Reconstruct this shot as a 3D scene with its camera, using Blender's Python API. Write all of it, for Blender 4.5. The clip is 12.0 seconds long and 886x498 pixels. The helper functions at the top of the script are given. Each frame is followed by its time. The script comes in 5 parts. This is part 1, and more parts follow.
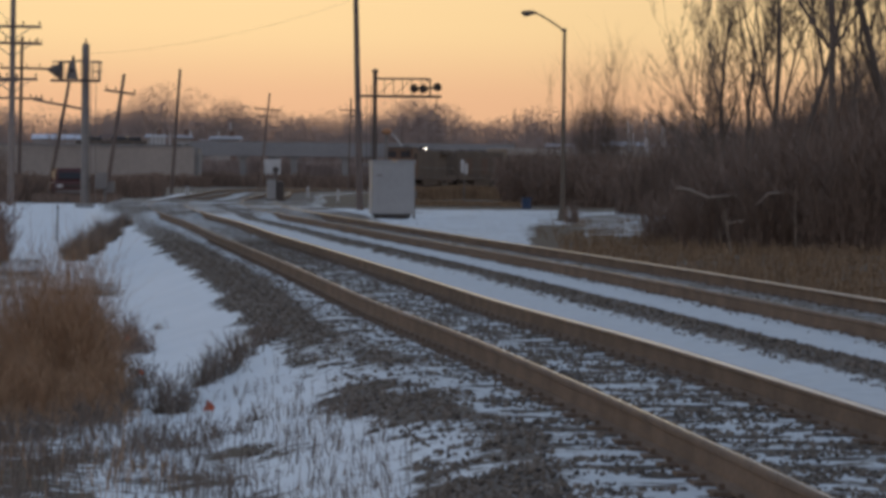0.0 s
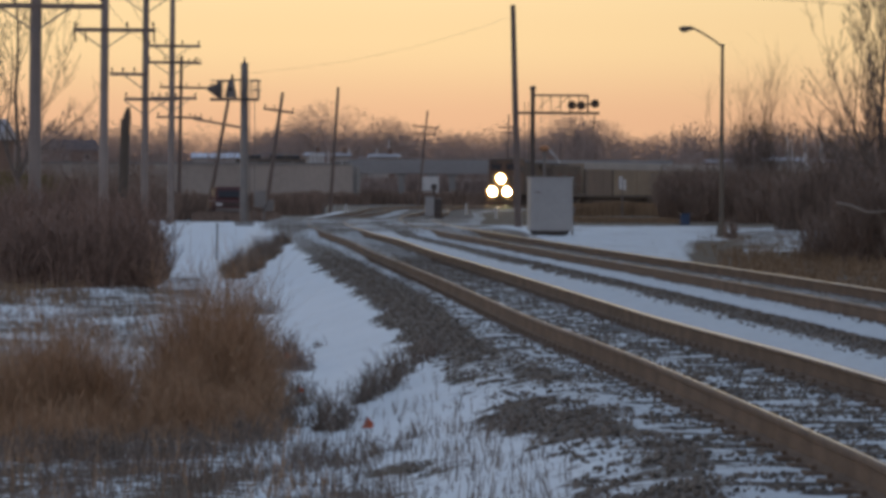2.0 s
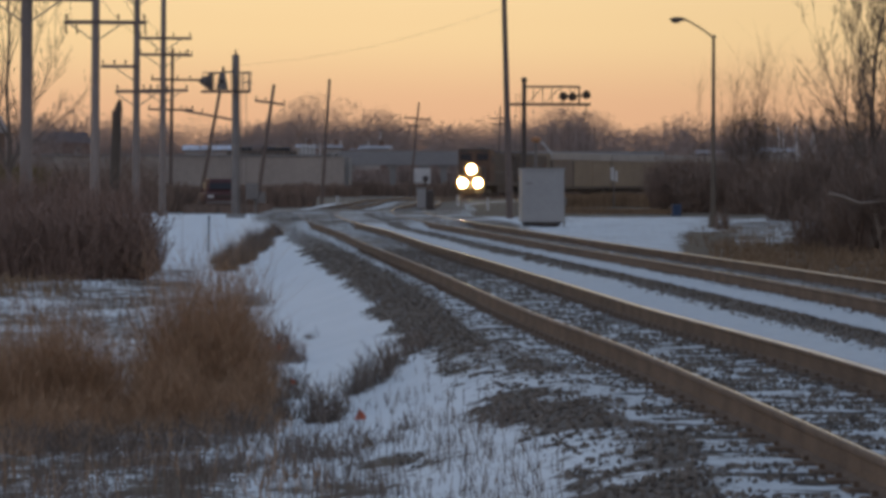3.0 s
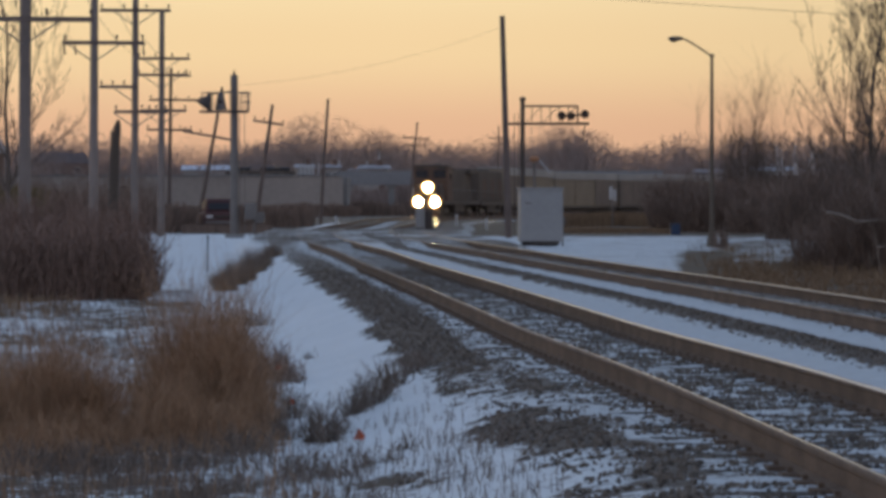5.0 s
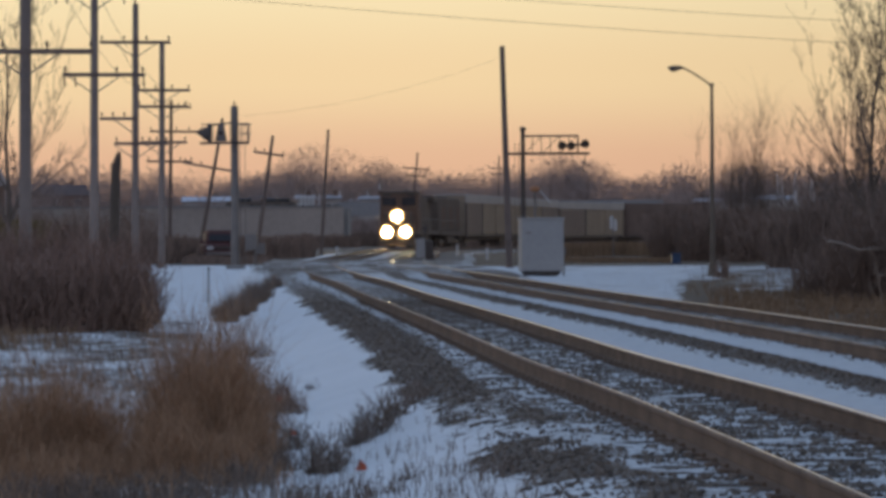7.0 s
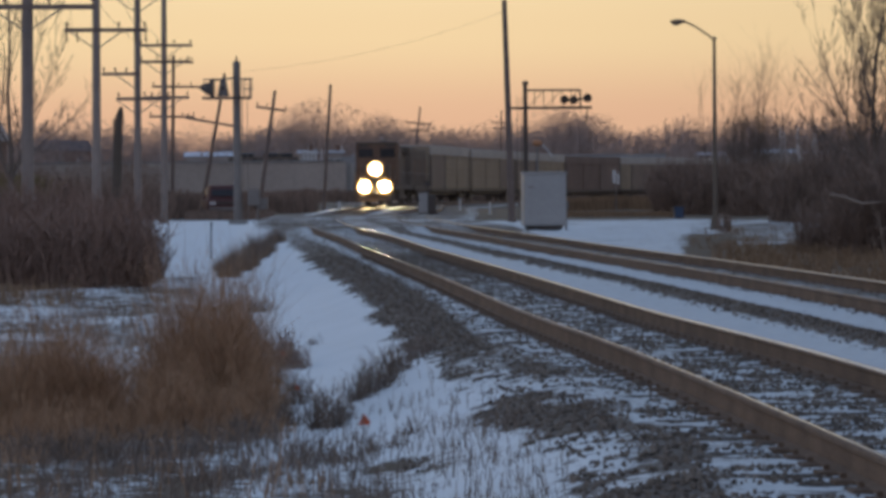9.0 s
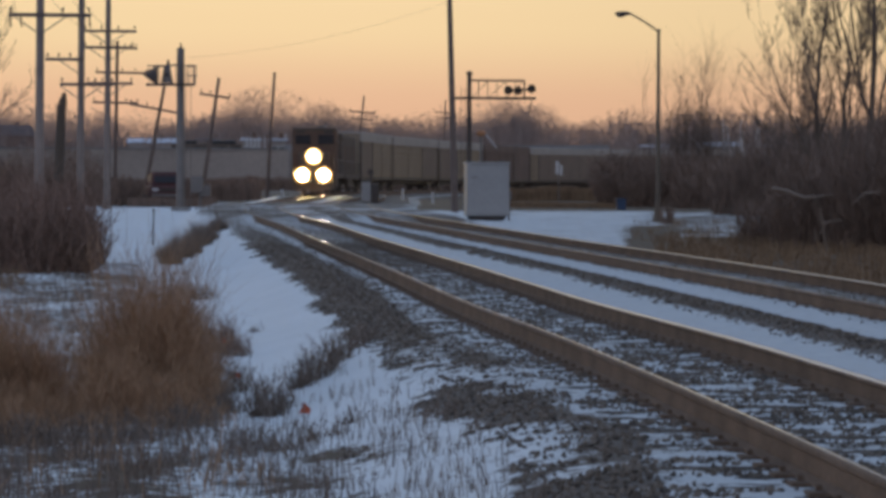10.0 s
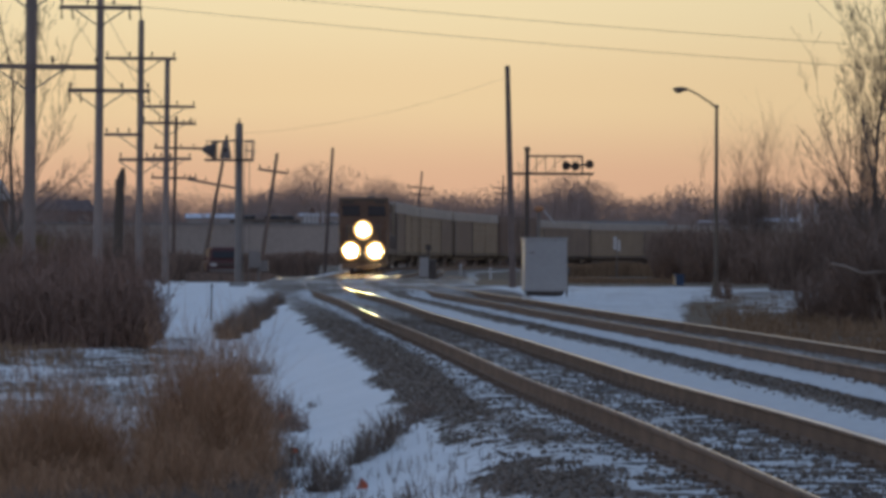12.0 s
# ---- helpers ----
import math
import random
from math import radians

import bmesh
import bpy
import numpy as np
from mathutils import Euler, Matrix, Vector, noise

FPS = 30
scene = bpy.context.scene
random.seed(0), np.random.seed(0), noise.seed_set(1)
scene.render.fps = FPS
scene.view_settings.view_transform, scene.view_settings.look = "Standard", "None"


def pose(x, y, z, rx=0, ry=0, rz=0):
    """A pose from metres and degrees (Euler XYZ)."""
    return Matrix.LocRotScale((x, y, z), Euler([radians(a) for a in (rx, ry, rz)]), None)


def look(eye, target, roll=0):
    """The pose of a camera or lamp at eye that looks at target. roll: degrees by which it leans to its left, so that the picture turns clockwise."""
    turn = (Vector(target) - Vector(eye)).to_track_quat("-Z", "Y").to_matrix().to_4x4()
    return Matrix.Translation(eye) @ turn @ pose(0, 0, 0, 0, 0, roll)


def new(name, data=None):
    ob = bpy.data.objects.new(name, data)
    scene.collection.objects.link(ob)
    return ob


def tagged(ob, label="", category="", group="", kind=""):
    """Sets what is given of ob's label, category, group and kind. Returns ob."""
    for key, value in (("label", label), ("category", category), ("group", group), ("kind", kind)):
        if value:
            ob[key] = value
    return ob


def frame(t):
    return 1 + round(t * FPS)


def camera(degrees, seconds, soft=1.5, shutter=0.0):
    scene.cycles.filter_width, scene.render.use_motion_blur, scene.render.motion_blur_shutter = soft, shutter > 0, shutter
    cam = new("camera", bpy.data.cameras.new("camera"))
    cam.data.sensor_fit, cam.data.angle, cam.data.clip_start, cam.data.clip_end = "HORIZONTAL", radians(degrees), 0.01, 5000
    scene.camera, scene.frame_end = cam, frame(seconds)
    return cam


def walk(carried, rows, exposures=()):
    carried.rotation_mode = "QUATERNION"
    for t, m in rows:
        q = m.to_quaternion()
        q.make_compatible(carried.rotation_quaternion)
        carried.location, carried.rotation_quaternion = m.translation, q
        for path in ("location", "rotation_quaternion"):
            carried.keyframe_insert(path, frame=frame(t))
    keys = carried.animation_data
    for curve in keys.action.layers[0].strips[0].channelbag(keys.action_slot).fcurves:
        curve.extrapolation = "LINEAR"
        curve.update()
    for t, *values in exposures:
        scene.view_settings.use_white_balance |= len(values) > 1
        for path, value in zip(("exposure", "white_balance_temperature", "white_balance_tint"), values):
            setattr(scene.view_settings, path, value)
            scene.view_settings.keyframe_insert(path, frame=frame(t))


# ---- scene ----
EYE = Vector((0, 0, 1.45))
cam = camera(15.0, 12.0, soft=3.8)


def aim(turn, tilt, lean):
    """The camera's pose, turned to the right of north and tilted up by so many degrees."""
    a, b = radians(turn), radians(tilt)
    return look(EYE, EYE + Vector((math.sin(a) * math.cos(b), math.cos(a) * math.cos(b), math.sin(b))), lean)


walk(cam, [
    (0, aim(2.604, -1.311, 0.51)), (0.1, aim(2.639, -1.224, 0.46)), (0.2, aim(2.621, -1.319, 0.40)), (0.3, aim(2.410, -1.667, 0.35)),
    (0.4, aim(2.223, -1.966, 0.29)), (0.5, aim(2.372, -1.418, 0.24)), (0.6, aim(2.202, -1.332, 0.17)), (0.7, aim(1.901, -0.977, 0.10)),
    (0.8, aim(1.438, -1.015, 0.04)), (0.9, aim(1.167, -0.822, -0.03)), (1, aim(1.033, -0.820, -0.10)), (1.1, aim(0.984, -1.110, -0.06)),
    (1.2, aim(1.523, -0.803, -0.02)), (1.3, aim(1.678, -0.659, 0.02)), (1.4, aim(1.525, -0.525, 0.06)), (1.5, aim(1.270, -0.440, 0.10)),
    (1.6, aim(1.140, -0.411, 0.12)), (1.7, aim(0.910, -0.547, 0.14)), (1.8, aim(0.266, -0.597, 0.16)), (1.9, aim(-0.155, -1.041, 0.18)),
    (2, aim(-0.095, -1.040, 0.20)), (2.1, aim(-0.098, -0.734, 0.21)), (2.2, aim(0.310, -0.810, 0.22)), (2.3, aim(0.439, -0.194, 0.23)),
    (2.4, aim(0.324, -0.407, 0.24)), (2.5, aim(0.350, -0.727, 0.25)), (2.6, aim(0.441, -0.848, 0.22)), (2.7, aim(0.288, -1.194, 0.18)),
    (2.8, aim(0.277, -1.192, 0.14)), (2.9, aim(0.132, -1.100, 0.10)), (3, aim(0.046, -1.183, 0.06)), (3.1, aim(0.121, -1.113, 0.04)),
    (3.2, aim(0.111, -1.035, 0.03)), (3.3, aim(0.115, -1.227, 0.02)), (3.4, aim(0.197, -1.227, 0.00)), (3.5, aim(0.237, -1.381, -0.01)),
    (3.6, aim(0.560, -1.205, 0.09)), (3.7, aim(0.298, -0.784, 0.20)), (5.3, aim(0.082, -0.866, -0.09)), (5.4, aim(0.167, -0.869, -0.05)),
    (5.5, aim(0.002, -0.851, -0.00)), (5.6, aim(-0.150, -1.042, -0.05)), (5.7, aim(-0.218, -1.002, -0.09)),
    (5.8, aim(-0.200, -0.942, -0.14)), (5.9, aim(-0.166, -0.710, -0.18)), (6, aim(-0.220, -0.610, -0.23)),
    (6.1, aim(-0.210, -0.603, -0.20)), (6.2, aim(-0.171, -0.710, -0.18)), (6.3, aim(-0.094, -0.653, -0.16)),
    (6.4, aim(-0.055, -0.692, -0.14)), (6.5, aim(0.082, -0.479, -0.12)), (6.6, aim(0.079, -0.363, -0.22)),
    (6.7, aim(0.090, -0.301, -0.31)), (8.3, aim(-0.010, -0.654, -0.37)), (8.4, aim(-0.019, -0.539, -0.38)),
    (8.5, aim(-0.052, -0.605, -0.38)), (8.6, aim(-0.041, -0.846, -0.41)), (8.7, aim(-0.100, -1.056, -0.43)),
    (8.8, aim(-0.063, -1.080, -0.45)), (8.9, aim(0.004, -1.132, -0.47)), (9, aim(0.003, -1.107, -0.49)), (9.1, aim(-0.043, -1.080, -0.44)),
    (9.2, aim(-0.025, -1.399, -0.39)), (9.3, aim(0.178, -1.402, -0.35)), (9.4, aim(0.443, -1.574, -0.30)),
    (9.5, aim(0.690, -1.590, -0.25)), (9.6, aim(0.740, -1.367, -0.17)), (9.7, aim(0.666, -1.359, -0.09)), (9.8, aim(0.754, -1.226, -0.01)),
    (9.9, aim(0.862, -1.267, 0.08)), (10, aim(0.984, -1.289, 0.16)), (10.1, aim(0.971, -1.297, 0.17)), (10.2, aim(0.864, -1.038, 0.19)),
    (10.3, aim(0.691, -0.914, 0.20)), (10.4, aim(0.720, -0.799, 0.22)), (10.5, aim(0.636, -0.882, 0.23)), (10.6, aim(0.547, -0.849, 0.25)),
    (10.7, aim(0.269, -0.946, 0.26)), (10.8, aim(0.269, -0.851, 0.28)), (10.9, aim(0.454, -0.350, 0.29)), (11, aim(0.464, -0.052, 0.30)),
    (11.1, aim(0.328, -0.245, 0.31)), (11.2, aim(0.228, -0.259, 0.31)), (11.3, aim(0.306, -0.419, 0.31)), (11.4, aim(0.411, -0.293, 0.31)),
    (11.5, aim(0.386, -0.302, 0.31)), (11.6, aim(0.334, -0.380, 0.30)), (11.7, aim(0.257, -0.408, 0.28)), (11.8, aim(0.150, -0.139, 0.26)),
    (11.9, aim(0.058, -0.061, 0.24)), (12, aim(-0.004, -0.008, 0.22)),
], exposures=[
    (0, 0.09, 6980, 10), (0.5, 0.10, 6950, 10), (1.5, 0.12, 6850, 10), (2.5, 0.05, 6830, 10), (3, 0.0, 6850, 10), (3.5, -0.02, 6850, 10), (5.5, 0.0, 6300, 10), (6.5, 0.0, 6250, 10),
    (8.5, -0.01, 6200, 10), (9, 0.01, 6270, 10), (9.5, 0.02, 6330, 10), (10.5, 0.03, 6350, 10), (11, 0.02, 6200, 10), (11.5, -0.12, 6230, 10), (12, -0.10, 6210, 10)])


# ---- dusk sky: warm afterglow ahead, blue overhead and behind; the sun is just under the horizon ----
world = bpy.data.worlds.new("dusk")
scene.world = world
world.use_nodes = True
wn, wl = world.node_tree.nodes, world.node_tree.links
wn.clear()
w_out, w_bg = wn.new("ShaderNodeOutputWorld"), wn.new("ShaderNodeBackground")
w_co, w_sep = wn.new("ShaderNodeTexCoord"), wn.new("ShaderNodeSeparateXYZ")
wl.new(w_co.outputs["Generated"], w_sep.inputs[0])


def sky_ramp(stops):
    ramp = wn.new("ShaderNodeValToRGB")
    ramp.color_ramp.interpolation = "EASE"
    while len(ramp.color_ramp.elements) < len(stops):
        ramp.color_ramp.elements.new(0.5)
    for el, (at, col) in zip(ramp.color_ramp.elements, stops):
        el.position, el.color = at, (*col, 1)
    wl.new(w_sep.outputs["Z"], ramp.inputs[0])
    return ramp


glow = sky_ramp([(0.0, (0.70, 0.37, 0.25)), (0.018, (0.80, 0.475, 0.29)), (0.045, (0.92, 0.665, 0.365)), (0.075, (0.96, 0.77, 0.445)),
                 (0.16, (0.66, 0.58, 0.46)), (0.38, (0.32, 0.40, 0.54)), (1.0, (0.16, 0.25, 0.43))])
dim = sky_ramp([(0.0, (0.36, 0.34, 0.42)), (0.10, (0.50, 0.44, 0.48)), (0.30, (0.40, 0.45, 0.58)), (1.0, (0.16, 0.25, 0.43))])
w_az = wn.new("ShaderNodeMapRange")
w_az.interpolation_type = "SMOOTHSTEP"
w_az.inputs["From Min"].default_value, w_az.inputs["From Max"].default_value = -0.5, 0.9
wl.new(w_sep.outputs["Y"], w_az.inputs["Value"])
w_mix = wn.new("ShaderNodeMix")
w_mix.data_type = "RGBA"
wl.new(w_az.outputs[0], w_mix.inputs[0])
wl.new(dim.outputs[0], w_mix.inputs[6])
wl.new(glow.outputs[0], w_mix.inputs[7])
w_east = wn.new("ShaderNodeMapRange")
w_east.interpolation_type = "SMOOTHSTEP"
w_east.inputs["From Min"].default_value, w_east.inputs["From Max"].default_value = -0.02, 0.18
w_east.inputs["To Min"].default_value, w_east.inputs["To Max"].default_value = 1.0, 0.88
wl.new(w_sep.outputs["X"], w_east.inputs["Value"])
w_tone = wn.new("ShaderNodeVectorMath")
w_tone.operation = "SCALE"
wl.new(w_mix.outputs[2], w_tone.inputs[0])
wl.new(w_east.outputs[0], w_tone.inputs["Scale"])
wl.new(w_tone.outputs[0], w_bg.inputs["Color"])
w_bg.inputs["Strength"].default_value = 1.0
wl.new(w_bg.outputs[0], w_out.inputs[0])


# ---- materials ----
def mat(name, a, b=None, rough=0.8, metal=0.0, grain=20.0, stain=1.5, bump=0.3, spread=0.0):
    """A worn surface: colour a mottled with b at two scales, relief, and a little difference from piece to piece."""
    m = bpy.data.materials.new(name)
    m.use_nodes = True
    n, l = m.node_tree.nodes, m.node_tree.links
    p = n["Principled BSDF"]
    b = b or tuple(c * 0.6 for c in a)
    co = n.new("ShaderNodeTexCoord")
    fine, broad = n.new("ShaderNodeTexNoise"), n.new("ShaderNodeTexNoise")
    fine.inputs["Scale"].default_value, broad.inputs["Scale"].default_value = grain, stain
    fine.inputs["Detail"].default_value, broad.inputs["Detail"].default_value = 5, 4
    for t in (fine, broad):
        l.new(co.outputs["Object"], t.inputs["Vector"])
    add = n.new("ShaderNodeMath")
    add.operation = "MULTIPLY_ADD"
    l.new(fine.outputs["Fac"], add.inputs[0])
    add.inputs[1].default_value = 0.6
    half = n.new("ShaderNodeMath")
    half.operation = "MULTIPLY"
    half.inputs[1].default_value = 0.7
    l.new(broad.outputs["Fac"], half.inputs[0])
    l.new(half.outputs[0], add.inputs[2])
    rng = n.new("ShaderNodeMapRange")
    rng.inputs["From Min"].default_value, rng.inputs["From Max"].default_value = 0.40, 0.90
    l.new(add.outputs[0], rng.inputs["Value"])
    mix = n.new("ShaderNodeMix")
    mix.data_type = "RGBA"
    l.new(rng.outputs[0], mix.inputs[0])
    mix.inputs[6].default_value, mix.inputs[7].default_value = (*b, 1), (*a, 1)
    out = mix.outputs[2]
    if spread:
        info, hsv, vr = n.new("ShaderNodeObjectInfo"), n.new("ShaderNodeHueSaturation"), n.new("ShaderNodeMapRange")
        vr.inputs["To Min"].default_value, vr.inputs["To Max"].default_value = 1 - spread, 1 + spread
        l.new(info.outputs["Random"], vr.inputs["Value"])
        l.new(vr.outputs[0], hsv.inputs["Value"])
        l.new(out, hsv.inputs["Color"])
        out = hsv.outputs[0]
    l.new(out, p.inputs["Base Color"])
    p.inputs["Roughness"].default_value, p.inputs["Metallic"].default_value = rough, metal
    if bump:
        bp = n.new("ShaderNodeBump")
        bp.inputs["Strength"].default_value, bp.inputs["Distance"].default_value = bump, 0.02
        l.new(fine.outputs["Fac"], bp.inputs["Height"])
        l.new(bp.outputs[0], p.inputs["Normal"])
    return m


def island_mat(name, a, b, rough=0.9):
    """Blades, twigs and stones that differ one from the next."""
    m = bpy.data.materials.new(name)
    m.use_nodes = True
    n, l = m.node_tree.nodes, m.node_tree.links
    g, mix = n.new("ShaderNodeNewGeometry"), n.new("ShaderNodeMix")
    mix.data_type = "RGBA"
    l.new(g.outputs["Random Per Island"], mix.inputs[0])
    mix.inputs[6].default_value, mix.inputs[7].default_value = (*a, 1), (*b, 1)
    l.new(mix.outputs[2], n["Principled BSDF"].inputs["Base Color"])
    n["Principled BSDF"].inputs["Roughness"].default_value = rough
    return m


def polished(name, a, b, rough):
    """Bare steel worn bright, with duller stretches."""
    m = bpy.data.materials.new(name)
    m.use_nodes = True
    n, l = m.node_tree.nodes, m.node_tree.links
    n.remove(n["Principled BSDF"])
    gloss = n.new("ShaderNodeBsdfAnisotropic")
    gloss.distribution = "BECKMANN"
    gloss.inputs["Roughness"].default_value = rough
    co, tex, mix = n.new("ShaderNodeTexCoord"), n.new("ShaderNodeTexNoise"), n.new("ShaderNodeMix")
    tex.inputs["Scale"].default_value, tex.inputs["Detail"].default_value = 0.8, 5
    mix.data_type = "RGBA"
    mix.inputs[6].default_value, mix.inputs[7].default_value = (*b, 1), (*a, 1)
    l.new(co.outputs["Object"], tex.inputs["Vector"])
    l.new(tex.outputs["Fac"], mix.inputs[0])
    sheen, both = n.new("ShaderNodeBsdfAnisotropic"), n.new("ShaderNodeMixShader")
    sheen.distribution = "BECKMANN"
    sheen.inputs["Roughness"].default_value = 0.42
    both.inputs[0].default_value = 0.62
    for g in (gloss, sheen):
        l.new(mix.outputs[2], g.inputs["Color"])
    l.new(gloss.outputs[0], both.inputs[1])
    l.new(sheen.outputs[0], both.inputs[2])
    l.new(both.outputs[0], n["Material Output"].inputs["Surface"])
    return m


def lamp_mat(name, col, strength, base=None):
    m = bpy.data.materials.new(name)
    m.use_nodes = True
    p = m.node_tree.nodes["Principled BSDF"]
    p.inputs["Base Color"].default_value = (*(base or col), 1)
    p.inputs["Emission Color"].default_value = (*col, 1)
    p.inputs["Emission Strength"].default_value = strength
    return m


def ground_mat():
    """Snow over ballast, dead grass and earth; the cover is a value of the ground itself."""
    m = bpy.data.materials.new("snowy_ground")
    m.use_nodes = True
    n, l = m.node_tree.nodes, m.node_tree.links
    p = n["Principled BSDF"]
    co = n.new("ShaderNodeTexCoord")

    def tex(scale, detail=4, squash=None):
        t = n.new("ShaderNodeTexNoise")
        t.inputs["Scale"].default_value, t.inputs["Detail"].default_value = scale, detail
        if squash:
            mp = n.new("ShaderNodeMapping")
            mp.inputs["Scale"].default_value = squash
            l.new(co.outputs["Object"], mp.inputs["Vector"])
            l.new(mp.outputs[0], t.inputs["Vector"])
        else:
            l.new(co.outputs["Object"], t.inputs["Vector"])
        return t

    def blend(f, a, b):
        x = n.new("ShaderNodeMix")
        x.data_type = "RGBA"
        l.new(f, x.inputs[0])
        for s, v in ((6, a), (7, b)):
            if isinstance(v, tuple):
                x.inputs[s].default_value = (*v, 1)
            else:
                l.new(v, x.inputs[s])
        return x.outputs[2]

    def attr(name):
        a = n.new("ShaderNodeAttribute")
        a.attribute_name = name
        return a.outputs["Fac"]

    def step(value, lo, hi):
        r = n.new("ShaderNodeMapRange")
        r.interpolation_type = "SMOOTHSTEP"
        r.inputs["From Min"].default_value, r.inputs["From Max"].default_value = lo, hi
        l.new(value, r.inputs["Value"])
        return r.outputs[0]

    fine, mid, big = tex(30, 5), tex(7, 5), tex(0.8, 4)
    # Stone tinted browner to stand for the headlights' warm light along the track.
    stone = blend(fine.outputs["Fac"], (0.058, 0.046, 0.036), (0.205, 0.165, 0.128))
    earth = blend(mid.outputs["Fac"], (0.05, 0.035, 0.022), (0.17, 0.115, 0.06))
    bare = blend(step(attr("gravel"), 0.35, 0.65), earth, stone)
    clean = blend(big.outputs["Fac"], (0.76, 0.80, 0.80), (0.90, 0.925, 0.92))
    dusty = blend(mid.outputs["Fac"], (0.50, 0.53, 0.535), (0.76, 0.785, 0.78))
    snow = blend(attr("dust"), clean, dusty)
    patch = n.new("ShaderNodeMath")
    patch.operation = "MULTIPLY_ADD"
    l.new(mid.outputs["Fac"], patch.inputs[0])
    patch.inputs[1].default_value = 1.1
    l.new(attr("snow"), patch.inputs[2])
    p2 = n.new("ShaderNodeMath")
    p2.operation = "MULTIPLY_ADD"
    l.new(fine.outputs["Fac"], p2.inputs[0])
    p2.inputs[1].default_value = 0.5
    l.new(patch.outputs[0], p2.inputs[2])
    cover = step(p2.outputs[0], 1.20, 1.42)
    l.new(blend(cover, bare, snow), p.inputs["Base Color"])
    p.inputs["Roughness"].default_value = 0.75
    bp = n.new("ShaderNodeBump")
    bp.inputs["Strength"].default_value, bp.inputs["Distance"].default_value = 0.6, 0.05
    l.new(p2.outputs[0], bp.inputs["Height"])
    l.new(bp.outputs[0], p.inputs["Normal"])
    return m


GROUND = ground_mat()
RUST = mat("rusty_rail_steel", (0.25, 0.172, 0.118), (0.105, 0.072, 0.05), rough=0.92, grain=30, stain=2)
HEAD = polished("polished_rail_head", (0.80, 0.80, 0.84), (0.55, 0.55, 0.59), 0.085)
DULLHEAD = polished("worn_rail_head", (0.74, 0.72, 0.73), (0.48, 0.47, 0.48), 0.16)
SLEEPER = mat("creosoted_sleeper", (0.10, 0.075, 0.055), rough=0.9, grain=40, spread=0.25)
LAMPPOLE = mat("bronzed_lamp_pole", (0.17, 0.132, 0.095), (0.11, 0.085, 0.06), rough=0.7, grain=14)
STEEL = mat("galvanised_steel", (0.25, 0.22, 0.195), (0.165, 0.145, 0.13), rough=0.6, metal=0.2, grain=14)
DARK = mat("dark_painted_steel", (0.10, 0.078, 0.064), (0.06, 0.047, 0.04), rough=0.6, grain=18)
SILVER = mat("aluminium_painted_case", (0.40, 0.39, 0.37), (0.33, 0.32, 0.305), rough=0.5, metal=0.1, grain=6, stain=0.9, bump=0.05)
CONCRETE = mat("weathered_concrete", (0.34, 0.33, 0.31), (0.22, 0.21, 0.20), grain=6, stain=0.25)
TIMBER = mat("weathered_pole_timber", (0.22, 0.165, 0.135), (0.125, 0.09, 0.075), grain=24, stain=1.2, spread=0.15)
GREYTIMBER = mat("silvered_pole_timber", (0.31, 0.245, 0.205), (0.19, 0.15, 0.125), grain=24, stain=1.2, spread=0.12)
BARK = mat("winter_bark", (0.175, 0.13, 0.098), (0.10, 0.075, 0.058), grain=18, stain=1.2, spread=0.2)
PALEWOOD = mat("barkless_pale_wood", (0.36, 0.29, 0.23), (0.22, 0.17, 0.13), grain=18)
GLAZE = mat("ceramic_insulator", (0.10, 0.07, 0.06), rough=0.25, grain=8, bump=0)
WIRE = mat("black_cable", (0.05, 0.05, 0.05), rough=0.6, bump=0)
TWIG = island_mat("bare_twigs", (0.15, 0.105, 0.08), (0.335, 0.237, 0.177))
# Twig colour made paler to paint distance haze into the far growth.
HAZETWIG = island_mat("haze_paled_twigs", (0.265, 0.20, 0.172), (0.455, 0.352, 0.298))
STRAW = island_mat("dead_straw", (0.285, 0.173, 0.10), (0.58, 0.368, 0.217))
BRAMBLE = island_mat("reddish_bramble", (0.17, 0.108, 0.08), (0.365, 0.242, 0.183))
WEED = island_mat("dead_weed_stalks", (0.125, 0.098, 0.082), (0.30, 0.235, 0.185))
OLIVE = island_mat("olive_evergreen", (0.12, 0.09, 0.035), (0.25, 0.19, 0.075))
VERGE = island_mat("dull_verge_grass", (0.17, 0.108, 0.062), (0.36, 0.245, 0.145))
# Brown tint carries the warm headlight glow that falls on the ballast.
STONE = island_mat("ballast_stone", (0.078, 0.062, 0.049), (0.27, 0.222, 0.175))


# ---- mesh helpers ----
def part(name, bm, material, parent=None, label=""):
    """Links a bmesh as one mesh object, under a thing or a part."""
    me = bpy.data.meshes.new(name)
    bm.to_mesh(me)
    bm.free()
    me.materials.append(material)
    ob = new(name, me)
    if parent:
        ob.parent = parent
    return tagged(ob, label)


def raw(name, verts, faces, material, parent=None, label=""):
    me = bpy.data.meshes.new(name)
    me.from_pydata(verts, [], faces)
    me.materials.append(material)
    ob = new(name, me)
    if parent:
        ob.parent = parent
    return tagged(ob, label)


def thing(name, m, label, category, group=""):
    ob = new(name)
    ob.empty_display_size = 0.2
    ob.matrix_basis = m
    return tagged(ob, label, category, group)


def box(bm, c, s, bevel=0.0, m=None):
    made = bmesh.ops.create_cube(bm, size=1.0, matrix=(m or Matrix()) @ Matrix.Translation(c) @ Matrix.Diagonal((*s, 1)))
    if bevel:
        edges = {e for v in made["verts"] for e in v.link_edges}
        bmesh.ops.bevel(bm, geom=list(edges), offset=bevel, segments=2, affect="EDGES", profile=0.6)
    return bm


